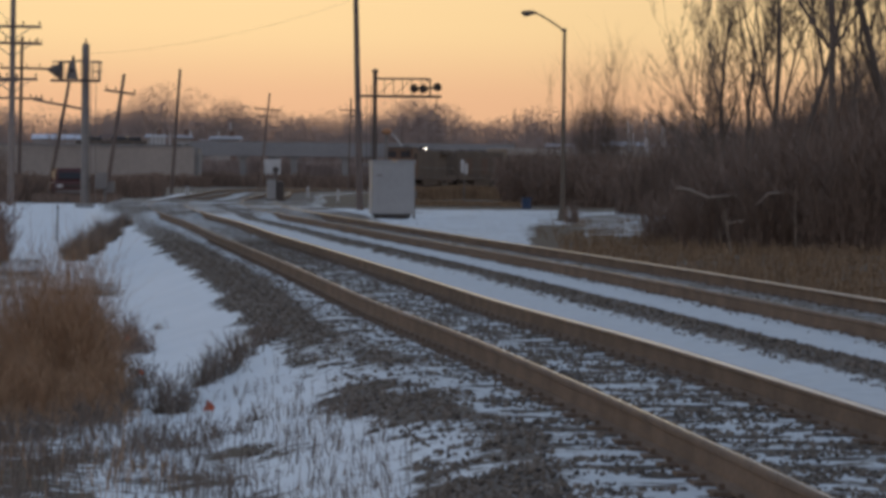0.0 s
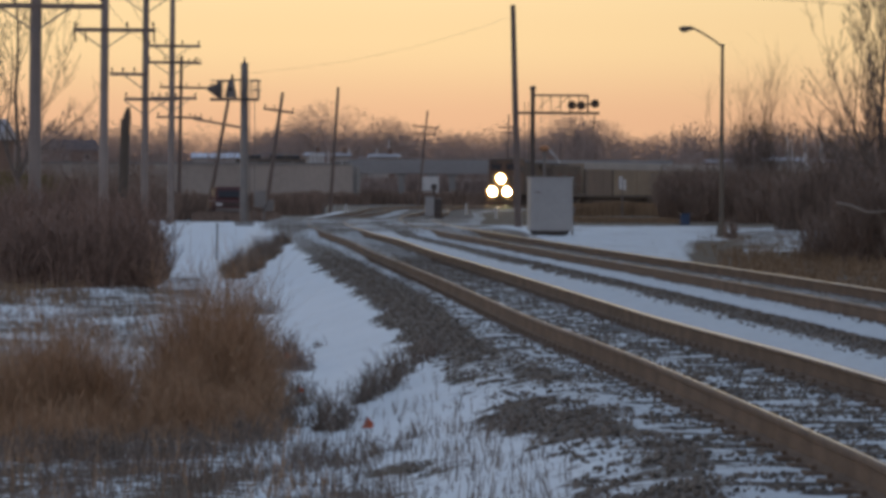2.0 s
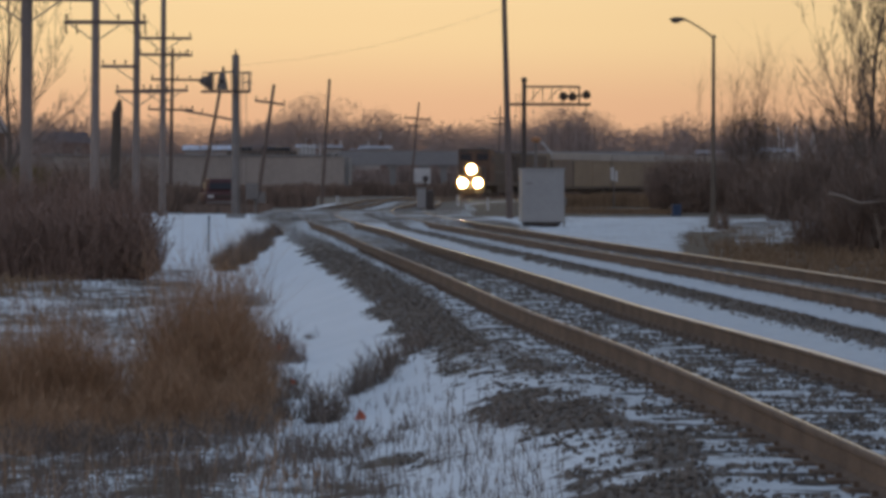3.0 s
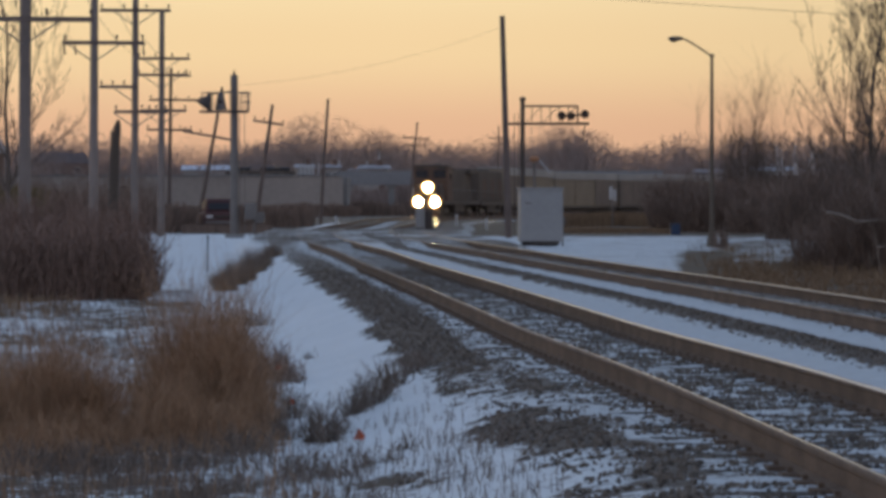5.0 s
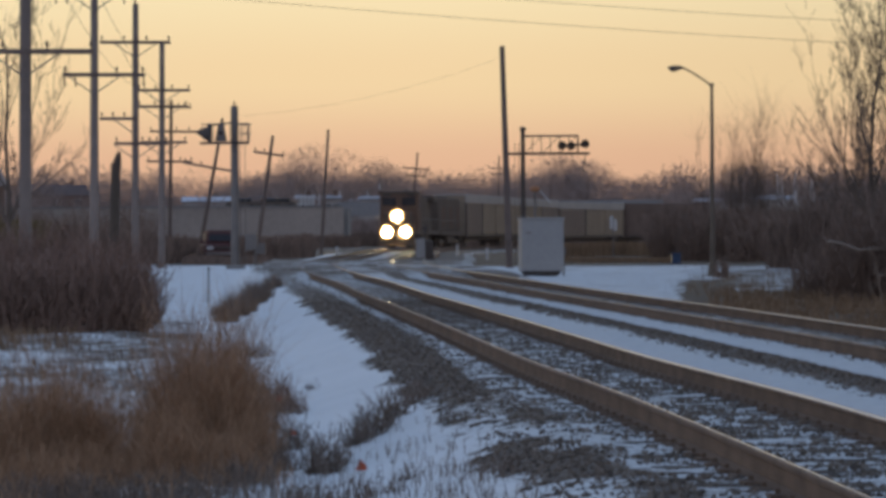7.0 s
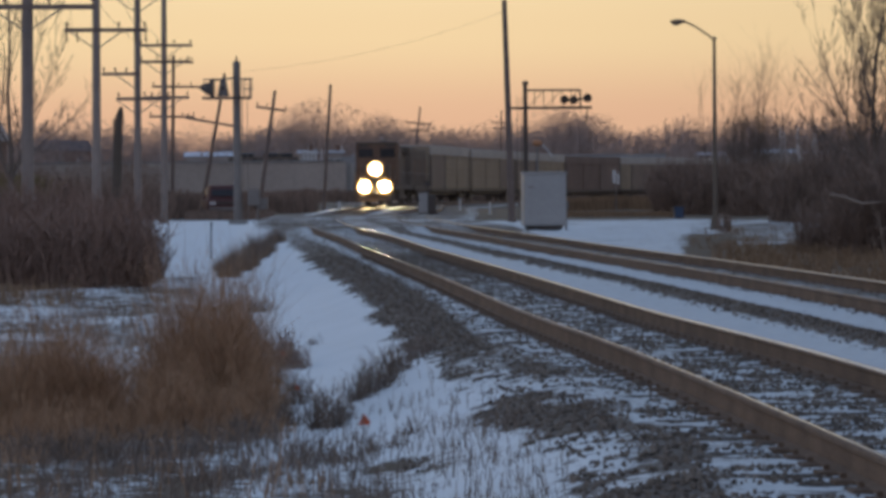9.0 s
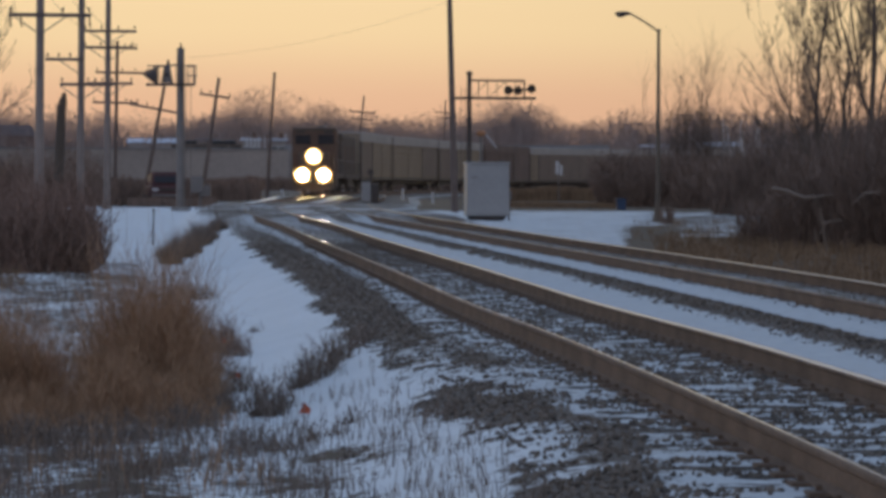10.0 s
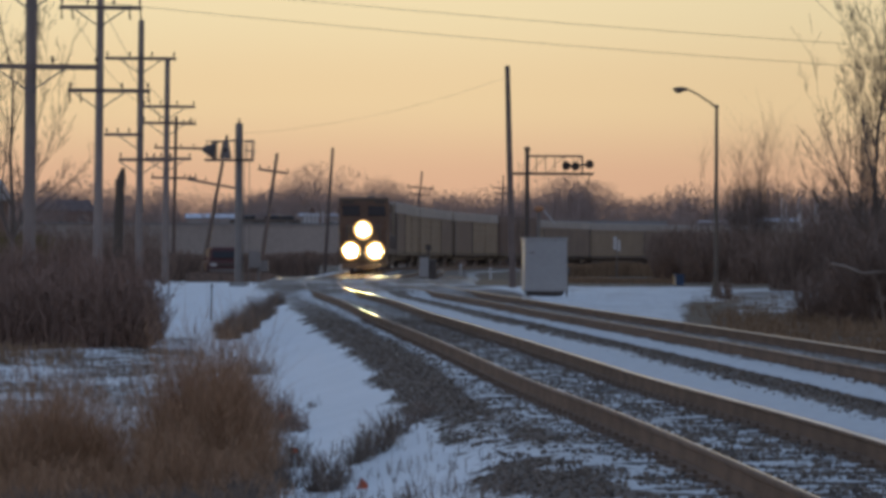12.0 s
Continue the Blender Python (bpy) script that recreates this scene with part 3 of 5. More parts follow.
def street_lamp(x, y, rz=0.0, over=0.0):
    t = thing("street_lamp", stand(x, y, rz), "tapered grey steel street lamp with a curved arm", "street lamp")
    g = floor_at(x, y)
    top = 6.93 + over - g
    part("pole", rod(B(), (0, 0, 0), (0, 0, top), 0.10, 0.055, 12), LAMPPOLE, t)
    part("pole_cap", ball(B(), (0, 0, top), 0.09, (1, 1, 0.9)), LAMPPOLE, t)
    part("base", rod(B(), (0, 0, 0), (0, 0, 0.45), 0.20, 0.15, 12), LAMPPOLE, t)
    pts = [(-1.14 * (1 - (1 - s) ** 1.6), 0, top - 0.06 + 0.72 * math.sin(s * math.pi / 2) ** 0.82) for s in np.linspace(0, 1, 12)]
    tube_curve("arm", pts, 0.038, LAMPPOLE, t)
    head = ball(B(), (-1.38, 0, top + 0.66), 0.30, (1.05, 0.5, 0.30), 10)
    part("lamp_head", head, LAMPPOLE, t)
    part("refractor", ball(B(), (-1.46, 0, top + 0.585), 0.16, (1.0, 0.7, 0.45), 8), GLAZE, t)
    return t


def pole(name, m, height, r0, r1, material, label, tilt=0.0, arms=(), braces=True, pins=4, group="utility poles", hang=False):
    """A timber pole; arms are (height, reach to the west, reach to the east)."""
    t = thing(name, m @ pose(0, 0, 0, 0, tilt, 0), label, "utility pole", group)
    part("pole", rod(B(), (0, 0, -0.3), (0, 0, height), r0, r1, 12), material, t)
    for z, w, e in arms:
        arm = part("crossarm", box(B(), ((e - w) / 2, -0.13, z), (w + e, 0.10, 0.13), 0.01), TIMBER, t)
        for i in range(pins):
            px = -w + 0.08 + (w + e - 0.16) * i / max(pins - 1, 1)
            if abs(px) < 0.2:
                continue
            ins = rod(B(), (px, -0.13, z + 0.05), (px, -0.13, z + 0.20), 0.018, None, 6)
            rod(ins, (px, -0.13, z + 0.14), (px, -0.13, z + 0.27), 0.05, 0.03, 8)
            part("insulator", ins, GLAZE, arm)
        if hang:
            for px in (-w + 0.06, -w + 0.42, e - 0.42, e - 0.06):
                ins = rod(B(), (px, -0.13, z - 0.06), (px + 0.03, -0.13, z - 0.40), 0.022, 0.03, 6)
                part("hanging_insulator", ins, GLAZE, arm)
        if braces:
            for s, far in ((-1, w), (1, e)):
                if far > 0.6:
                    part("brace", rod(B(), (0, -0.14, z - 0.65), (s * min(far, 0.85), -0.14, z - 0.06), 0.022, None, 6), STEEL, arm)
    return t


relay_case(4.00, 133)
cantilever_signal(4.35, 175)
street_lamp(10.46, 129)
street_lamp(-25.3, 178, 180, 0.45)

X, Y = 3.35, 162
pole("utility_pole", stand(X, Y), 10.26 - floor_at(X, Y), 0.17, 0.12, TIMBER, "tall bare brown timber utility pole in snow", -1.6)

# the pole line along the left side of the railway
for x, d, top, r0, r1, wood, arms, note in (
    (-10.48, 85, 8.62, 0.17, 0.14, GREYTIMBER, ((6.00, 1.75, 1.75), (8.07, 1.75, 1.75)), "tall grey timber line pole with braced crossarms"),
    (-11.51, 112, 10.14, 0.16, 0.12, GREYTIMBER, ((6.66, 1.05, 1.70), (9.42, 1.35, 1.40)), "grey timber line pole with two crossarms"),
    (-12.49, 138, 10.77, 0.16, 0.12, GREYTIMBER, ((9.19, 1.45, 1.45), (6.06, 1.45, 0.10), (5.04, 0.85, 1.35)), "grey timber line pole with three crossarms"),
    (-13.22, 160, 10.42, 0.17, 0.12, GREYTIMBER, ((8.14, 1.15, 1.35), (7.36, 1.15, 1.25), (5.67, 1.0, 1.2)), "stout grey timber line pole with crossarms"),
):
    z0 = floor_at(x, d)
    pole("line_pole", stand(x, d), top - z0, r0, r1, wood, note, 0.4, [(z - z0, w, e) for z, w, e in arms], group="line poles", hang=110 < d < 115)
X, Y = -16.05, 200
z0 = floor_at(X, Y)
pole("line_pole", stand(X, Y), 9.24 - z0, 0.12, 0.09, TIMBER, "thin dark line pole with many crossarms", 0.9,
     [(z - z0, w, e) for z, w, e in ((8.81, 0.3, 1.2), (7.36, 1.25, 1.9), (5.58, 1.4, 1.3))], braces=False, pins=5, group="line poles")
X, Y = -10.23, 105
stub = thing("broken_pole", stand(X, Y) @ pose(0, 0, 0, 0, 2.0, 0), "short dark broken-off timber pole stub", "utility pole")
bm = rod(B(), (0, 0, -0.3), (0, 0, 3.57 - floor_at(X, Y)), 0.17, 0.15, 10)
rod(bm, (0.03, 0, 3.57 - floor_at(X, Y)), (0.08, 0, 3.94 - floor_at(X, Y)), 0.15, 0.05, 10)
part("stump", bm, SLEEPER, stub)

# leaning thin poles beyond the crossing
for x0, x1, y1, d, arm in ((356, 394, 196, 190, 2), (458, 490, 182, 190, 3), (574, 588, 174, 230, 0), (730, 746, 215, 330, 1), (886, 890, 222, 420, 1)):
    X, top = (x0 - 784) * d / 5955, 1.45 + (352 - y1) * d / 5955
    h = top - floor_at(X, d)
    tilt = math.degrees(math.atan2((x1 - x0) * d / 5955, h))
    arms = {0: (), 1: ((h - 1.6, 1.3, 1.3), (h - 2.3, 1.0, 1.0)), 2: ((h - 1.35, 1.75, 1.1),), 3: ((h - 1.05, 0.95, 0.8),)}[arm]
    pole("leaning_pole", stand(X, d), h, 0.12, 0.085, TIMBER, "thin dark timber pole leaning to one side", tilt, arms, False, 4, "leaning poles")


def mast_signal(x, y):
    """The left-hand signal: a grey mast with a railed platform, a round backboard and instrument boxes."""
    t = thing("mast_signal", stand(x, y), "grey steel signal mast with platform and round signal heads", "railway signal")
    g = floor_at(x, y)
    top, deck = 7.10 - g, 5.43 - g
    part("mast", rod(B(), (0, 0, 0), (0, 0, top), 0.20, 0.17, 14), STEEL, t)
    part("finial", rod(B(), (0, 0, top), (0, 0, top + 0.25), 0.06, 0.02, 8), DARK, t)
    part("platform", box(B(), (-0.45, -0.1, deck), (2.2, 0.7, 0.10), 0.01), DARK, t)
    for sx in (0.35, 0.62, 0.65):
        part("stanchion", rod(B(), (sx, -0.4, deck), (sx, -0.4, deck + 0.85), 0.025, None, 6), STEEL, t)
    part("handrail", rod(B(), (-1.5, -0.4, deck + 0.85), (0.65, -0.4, deck + 0.88), 0.025, None, 6), STEEL, t)
    part("cage", box(box(B(), (0.52, -0.1, deck + 0.85), (0.45, 0.6, 0.05)), (0.52, -0.1, deck + 0.42), (0.45, 0.6, 0.04)), STEEL, t)
    visor = part("signal_head", rod(B(), (-1.08, -0.2, deck + 0.42), (-1.66, -0.2, deck + 0.50), 0.40, 0.08, 14), DARK, t, "cone-hooded side-facing signal head")
    part("backboard", rod(B(), (-1.02, -0.2, deck + 0.42), (-1.08, -0.2, deck + 0.42), 0.48, 0.48, 16), DARK, visor)
    bell = part("signal_head", rod(B(), (-0.60, -0.2, deck + 0.08), (-0.60, -0.2, deck + 0.90), 0.28, 0.12, 12), STEEL, t)
    part("lamp_cap", rod(B(), (-0.56, -0.2, deck + 0.88), (-0.54, -0.2, deck + 1.14), 0.08, 0.04, 8), DARK, bell)
    part("lens", rod(B(), (-0.60, -0.46, deck + 0.45), (-0.60, -0.50, deck + 0.45), 0.09, 0.09, 10), GLAZE, bell)
    for k in range(5):
        part("cage_bar", rod(B(), (0.26 + 0.11 * k, -0.42, deck), (0.24 + 0.125 * k, -0.42, deck + 0.86), 0.014, None, 6), STEEL, t)
    for k in range(6):
        part("cage_bar", rod(B(), (-1.40 + 0.24 * k, -0.45, deck), (-1.40 + 0.24 * k, -0.45, deck + 0.82), 0.013, None, 6), STEEL, t)
    part("bracket", rod(B(), (-1.25, -0.2, deck + 0.80), (0.0, -0.1, deck + 0.92), 0.04, None, 8), DARK, t)
    part("instrument_box", box(B(), (0.75, -0.1, 1.25), (0.55, 0.4, 0.75), 0.02), STEEL, t)
    part("instrument_box", box(B(), (1.15, 0.0, 0.95), (0.42, 0.35, 0.5), 0.02), STEEL, t)
    part("box_post", rod(B(), (0.9, 0, 0), (0.9, 0, 1.0), 0.06, None, 8), STEEL, t)
    part("foundation", box(B(), (0, 0, 0.08), (0.8, 0.8, 0.25), 0.04), CONCRETE, t)
    part("foundation", box(B(), (0.95, 0, 0.06), (0.6, 0.6, 0.2), 0.04), CONCRETE, t)
    part("ladder", box(box(B(), (0.24, 0.1, deck / 2), (0.03, 0.03, deck)), (0.46, 0.1, deck / 2), (0.03, 0.03, deck)), STEEL, t)
    return t


mast_signal(-9.30, 153)

WHITE = mat("chalky_white_paint", (0.72, 0.72, 0.70), (0.55, 0.54, 0.52), rough=0.6)
ORANGE = mat("orange_plastic", (0.62, 0.13, 0.055), rough=0.5)
BLUE = mat("blue_plastic", (0.04, 0.08, 0.16), (0.025, 0.055, 0.115), rough=0.45)

CAR_PAINT = mat("dark_red_car_paint", (0.12, 0.04, 0.036), (0.075, 0.027, 0.025), rough=0.6, grain=4, stain=0.8, bump=0.02)
RUBBER = mat("black_tyre_rubber", (0.03, 0.03, 0.03), rough=0.9)
CARGLASS = mat("dark_car_glass", (0.03, 0.028, 0.03), rough=0.35, bump=0)


def parked_car(x, y, rz):
    """A tall estate car waiting behind the brush; its front faces -y."""
    t = thing("parked_car", stand(x, y, rz), "dark red estate car waiting on the crossing road", "car")
    bm = box(B(), (0, 0, 0.72), (1.82, 4.5, 0.72), 0.12)
    part("car_body", bm, CAR_PAINT, t)
    bm = box(B(), (0, 0.55, 1.42), (1.62, 3.1, 0.74), 0.10)
    for v in bm.verts:
        if v.co.z > 1.45:
            v.co.x *= 0.84
            v.co.y = 0.55 + (v.co.y - 0.55) * 0.82
    part("cabin", bm, CAR_PAINT, t)
    pane = box(B(), (0, 0, 0), (1.20, 0.03, 0.38), 0.01)
    glass = part("windscreen", pane, CARGLASS, t)
    glass.matrix_basis = pose(0, -0.93, 1.40, -26, 0, 0)
    for sx in (-1, 1):
        part("side_window", box(B(), (sx * 0.76, 0.55, 1.43), (0.03, 2.3, 0.40), 0.01), CARGLASS, t)
        part("headlamp", box(B(), (sx * 0.66, -2.24, 0.86), (0.34, 0.06, 0.16), 0.02), WHITE, t, "clear headlamp glass")
        part("door_mirror", box(B(), (sx * 0.98, -0.75, 1.16), (0.18, 0.10, 0.14), 0.03), CAR_PAINT, t)
        for wy in (-1.4, 1.4):
            w = part("wheel", rod(B(), (sx * 0.72, wy, 0.33), (sx * 0.93, wy, 0.33), 0.33, 0.33, 20), RUBBER, t)
            part("rim", rod(B(), (sx * 0.92, wy, 0.33), (sx * 0.94, wy, 0.33), 0.21, 0.19, 16), STEEL, w)
    part("bumper", box(B(), (0, -2.26, 0.55), (1.74, 0.14, 0.20), 0.04), STEEL, t, "dull grey bumper bar")
    part("grille", box(B(), (0, -2.25, 0.86), (0.86, 0.05, 0.15), 0.01), DARK, t)
    part("roof_rail", rod(B(), (-0.55, -0.4, 1.83), (-0.55, 1.6, 1.83), 0.02, None, 6), STEEL, t)
    part("roof_rail", rod(B(), (0.55, -0.4, 1.83), (0.55, 1.6, 1.83), 0.02, None, 6), STEEL, t)
    return t


parked_car(-11.72, 179, 8)

X, Y = -6.62, 96
stake = thing("trackside_stake", stand(X, Y), "thin dark steel stake standing in the snow", "post")
part("post", rod(B(), (0, 0, -0.1), (0.02, 0, 1.02), 0.022, 0.020, 8), DARK, stake)
part("cap", box(B(), (0.02, -0.01, 0.99), (0.06, 0.03, 0.10), 0.005), DARK, stake)

X, Y = 4.88, 172
hood = thing("crossing_flasher", stand(X, Y), "crossing flasher post with orange hood and pale bracket", "railway signal")
zf = 3.50 - floor_at(X, Y)
part("post", rod(B(), (0, 0, 0), (0, 0, zf - 0.1), 0.07, None, 10), STEEL, hood)
HOODPAINT = mat("faded_orange_paint", (0.50, 0.24, 0.11), (0.36, 0.17, 0.08), rough=0.6)
part("hood", ball(B(), (0, -0.1, zf), 0.24, (1.1, 0.6, 0.7)), HOODPAINT, hood, "faded orange hood")
tube_curve("bracket", [(0.08 + 0.72 * s, 0, zf + 0.04 - 0.78 * s ** 1.2) for s in np.linspace(0, 1, 8)], 0.035, WHITE, hood)

X, Y = 12.07, 172
bin_ = thing("waste_bin", stand(X, Y) @ Matrix.Diagonal((0.85, 0.85, 0.62, 1)), "blue plastic wheeled bin on the snow edge", "bin")
part("bin_body", box(B(), (0, 0, 0.50), (0.55, 0.6, 0.86), 0.05), BLUE, bin_)
part("lid", box(B(), (0, -0.02, 0.97), (0.62, 0.68, 0.09), 0.03), BLUE, bin_)
for sx in (-0.24, 0.24):
    part("wheel", rod(B(), (sx - 0.03, 0.25, 0.1), (sx + 0.03, 0.25, 0.1), 0.1, None, 12), DARK, bin_)

X, Y = 10.57, 205
sign = thing("trackside_sign", stand(X, Y), "narrow white trackside sign on a post", "sign")
part("post", rod(B(), (0, 0, 0), (0, 0, 2.62), 0.04, None, 8), STEEL, sign)
part("board", box(B(), (-0.10, -0.05, 2.22), (0.20, 0.03, 0.78), 0.01), WHITE, sign)
part("board", box(B(), (0.14, -0.05, 2.08), (0.16, 0.03, 0.66), 0.01), WHITE, sign)

# switch machine, marker posts beside the far curve
X, Y = -0.76, 168
sw = thing("switch_machine", stand(X, Y), "grey and black switch machine cabinets with a target beside the rails", "switch machine")
part("base", box(B(), (0, 0, 0.04), (1.0, 0.9, 0.16), 0.02), SLEEPER, sw)
case = part("case", box(B(), (-0.19, 0, 0.60), (0.46, 0.6, 1.0), 0.04), SILVER, sw, "weathered grey steel cabinet")
part("case_lid", box(B(), (-0.19, 0, 1.12), (0.52, 0.66, 0.06), 0.02), STEEL, case)
part("motor_case", box(B(), (0.25, -0.05, 0.56), (0.38, 0.6, 0.92), 0.10), DARK, sw, "black motor case")
part("stand", rod(B(), (0.02, -0.2, 0.1), (0.02, -0.2, 1.50), 0.05, None, 8), DARK, sw)
part("target", rod(B(), (0.02, -0.24, 1.58), (0.02, -0.20, 1.58), 0.16, None, 14), DARK, sw)
for x, d in ((602, 196), (815, 215), (868, 205)):
    X = (x - 784) * d / 5955
    p = thing("marker_post", stand(X, d), "short white marker post beside the track", "post", "marker posts")
    part("post", rod(B(), (0, 0, 0), (0, 0, 0.62), 0.07, 0.06, 8), WHITE, p)
    part("cap", ball(B(), (0, 0, 0.63), 0.075), WHITE, p)

# overhead wires: two long spans over the line, service drop and line wires
for name, a, b, slack, r in (("power_cable", (-30.04, 165, 14.86), (37.85, 165, 9.54), 0.6, 0.013),
                           ("power_cable", (-31.31, 172, 16.53), (39.45, 172, 10.98), 0.6, 0.013),
                           ("service_cable", (2.88, 162, 9.67), (-9.10, 153, 6.64), 0.45, 0.0045),
                           ("line_wire", (-11.36, 112, 9.48), (-13.11, 160, 8.27), 0.5, 0.010),
                           ("line_wire", (-12.49, 112, 9.48), (-14.35, 160, 8.27), 0.5, 0.010),
                           ("line_wire", (-13.19, 138, 9.28), (-16.26, 200, 8.97), 0.5, 0.012)):
    c = tube_curve(name, sag(a, b, slack), r, WIRE)
    tagged(c, "thin black overhead cable sagging between poles", "cable", "overhead cables")


# ---- plants beside the line ----
def plant(name, parts, m, label, category, group=""):
    t = thing(name, m, label, category, group)
    for words, (verts, faces), material in parts:
        tagged(raw(words, verts, faces, material, t), kind="stuff")
    return t


# tall straw-brown grass clumps and lower weeds on the bank
def grass_clumps(seed, rows):
    """Bushy clumps: bent blades among upright stems that carry fluffy side shoots all the way up."""
    for i, (x, d, w, h, n) in enumerate(rows):
        stems, shoots = shrub_twigs(n // 9, (w * 1.05, w * 0.8), h * 0.86, seed + 60 + i, 0.0040, 28, 0.22, 0.72)
        plant("dry_grass_clump", (("stalk_growth", blades(n // 4, (w, w * 0.8), h * 0.92, seed + i, 0.0036, 0.24, 0.5, 0.75), STRAW),
                                  ("plume_growth", blades(n // 3, (w, w * 0.8), h * 0.74, seed + 20 + i, 0.006, 0.34, 0.8, 0.75), STRAW),
                                  ("stem_growth", stems, STRAW), ("shoot_growth", shoots, STRAW)),
              stand((x - 784) * d / 5955, d), "tall straw-brown dead grass clump in snow" if h > 0.5 else "low tuft of straw-brown dead grass in snow", "grass clump", "dry grass clumps")


grass_clumps(40, ((115, 29, 0.66, 1.55, 3800), (366, 31, 0.62, 2.00, 5000), (395, 30.5, 0.32, 1.45, 2000), (445, 29.8, 0.30, 0.80, 1000), (0, 28.5, 0.60, 1.25, 2600), (170, 28, 0.5, 0.60, 1500), (-180, 29, 0.8, 1.7, 2400), (50, 31.0, 0.5, 1.1, 1200), (320, 28.5, 0.70, 0.90, 2400), (300, 30.2, 0.28, 1.35, 1300), (385, 31.6, 0.22, 2.10, 1000), (425, 30.6, 0.26, 1.15, 1100), (85, 29.4, 0.30, 1.75, 1300), (150, 28.8, 0.28, 1.35, 1100), (425, 28.7, 0.45, 0.60, 1000), (70, 27.2, 0.6, 0.75, 1300)))
grass_clumps(600, ((225, 29.0, 0.40, 0.50, 1200), (290, 27.4, 0.3, 0.40, 260), (380, 27.6, 0.28, 0.42, 260), (190, 26.8, 0.3, 0.40, 260), (455, 28.0, 0.24, 0.45, 200), (120, 26.2, 0.3, 0.38, 260), (30, 25.4, 0.3, 0.40, 260), (250, 24.6, 0.26, 0.34, 200)))
for i, (x, y, w, h, n) in enumerate(((405, 508, 0.30, 0.75, 420), (422, 499, 0.34, 0.95, 620), (440, 494, 0.30, 0.85, 500), (455, 484, 0.36, 1.05, 700), (472, 480, 0.26, 0.85, 420), (488, 470, 0.30, 0.75, 420), (395, 497, 0.25, 0.6, 260))):
    d = 2.05 * 5955 / (y - 352)
    X = (x - 784) * d / 5955
    plant("weed_clump", (("stalk_growth", blades(n, (w, w), h, 80 + i, 0.006, 0.22, 0.2, 0.35), WEED), ("seed_growth", blades(n // 3, (w * 0.9, w * 0.9), h * 0.9, 120 + i, 0.009, 0.35, 0.4, 0.5), STRAW)),
          stand(X, d), "clump of dead brown weeds poking through snow", "weeds", "weed clumps")
# leggy branched weeds in small stands along the edge of the snow
def weed_stands(seed, twig, rows):
    for i, (x, y, w, h, n) in enumerate(rows):
        d = 2.10 * 5955 / (y - 352)
        stems, twigs = shrub_twigs(n * 3, (w * 1.2, w * 1.5), h * 1.12, seed + i, 0.0078, 12)
        plant("weed_stand", (("stem_growth", stems, WEED), ("twig_growth", twigs, twig)), stand((x - 784) * d / 5955, d), "small stand of branched dead weeds in snow", "weeds", "weed stands")


weed_stands(900, WEED, ((562, 784, 0.07, 0.50, 16), (590, 786, 0.07, 0.46, 14), (606, 776, 0.05, 0.36, 9), (632, 748, 0.10, 0.40, 20), (660, 742, 0.12, 0.46, 26), (686, 736, 0.07, 0.58, 12), (705, 724, 0.11, 0.40, 20), (735, 714, 0.10, 0.36, 16), (756, 708, 0.08, 0.32, 10)))
weed_stands(920, BRAMBLE, ((478, 672, 0.18, 0.42, 34), (505, 668, 0.15, 0.52, 30), (528, 676, 0.14, 0.36, 22)))
weed_stands(930, WEED, ((555, 640, 0.05, 0.26, 7), (728, 826, 0.06, 0.24, 9), (700, 838, 0.05, 0.22, 7), (650, 836, 0.08, 0.30, 12), (600, 842, 0.12, 0.30, 16), (540, 838, 0.16, 0.34, 24)))
weed_stands(950, WEED, ((440, 575, 0.40, 0.40, 50), (425, 610, 0.22, 0.45, 34), (450, 640, 0.20, 0.42, 30), (470, 700, 0.18, 0.42, 30), (515, 740, 0.14, 0.44, 26), (495, 775, 0.18, 0.36, 30), (430, 800, 0.25, 0.34, 36), (345, 815, 0.25, 0.34, 36), (250, 822, 0.3, 0.34, 40), (150, 828, 0.3, 0.36, 40), (40, 832, 0.3, 0.36, 40)))


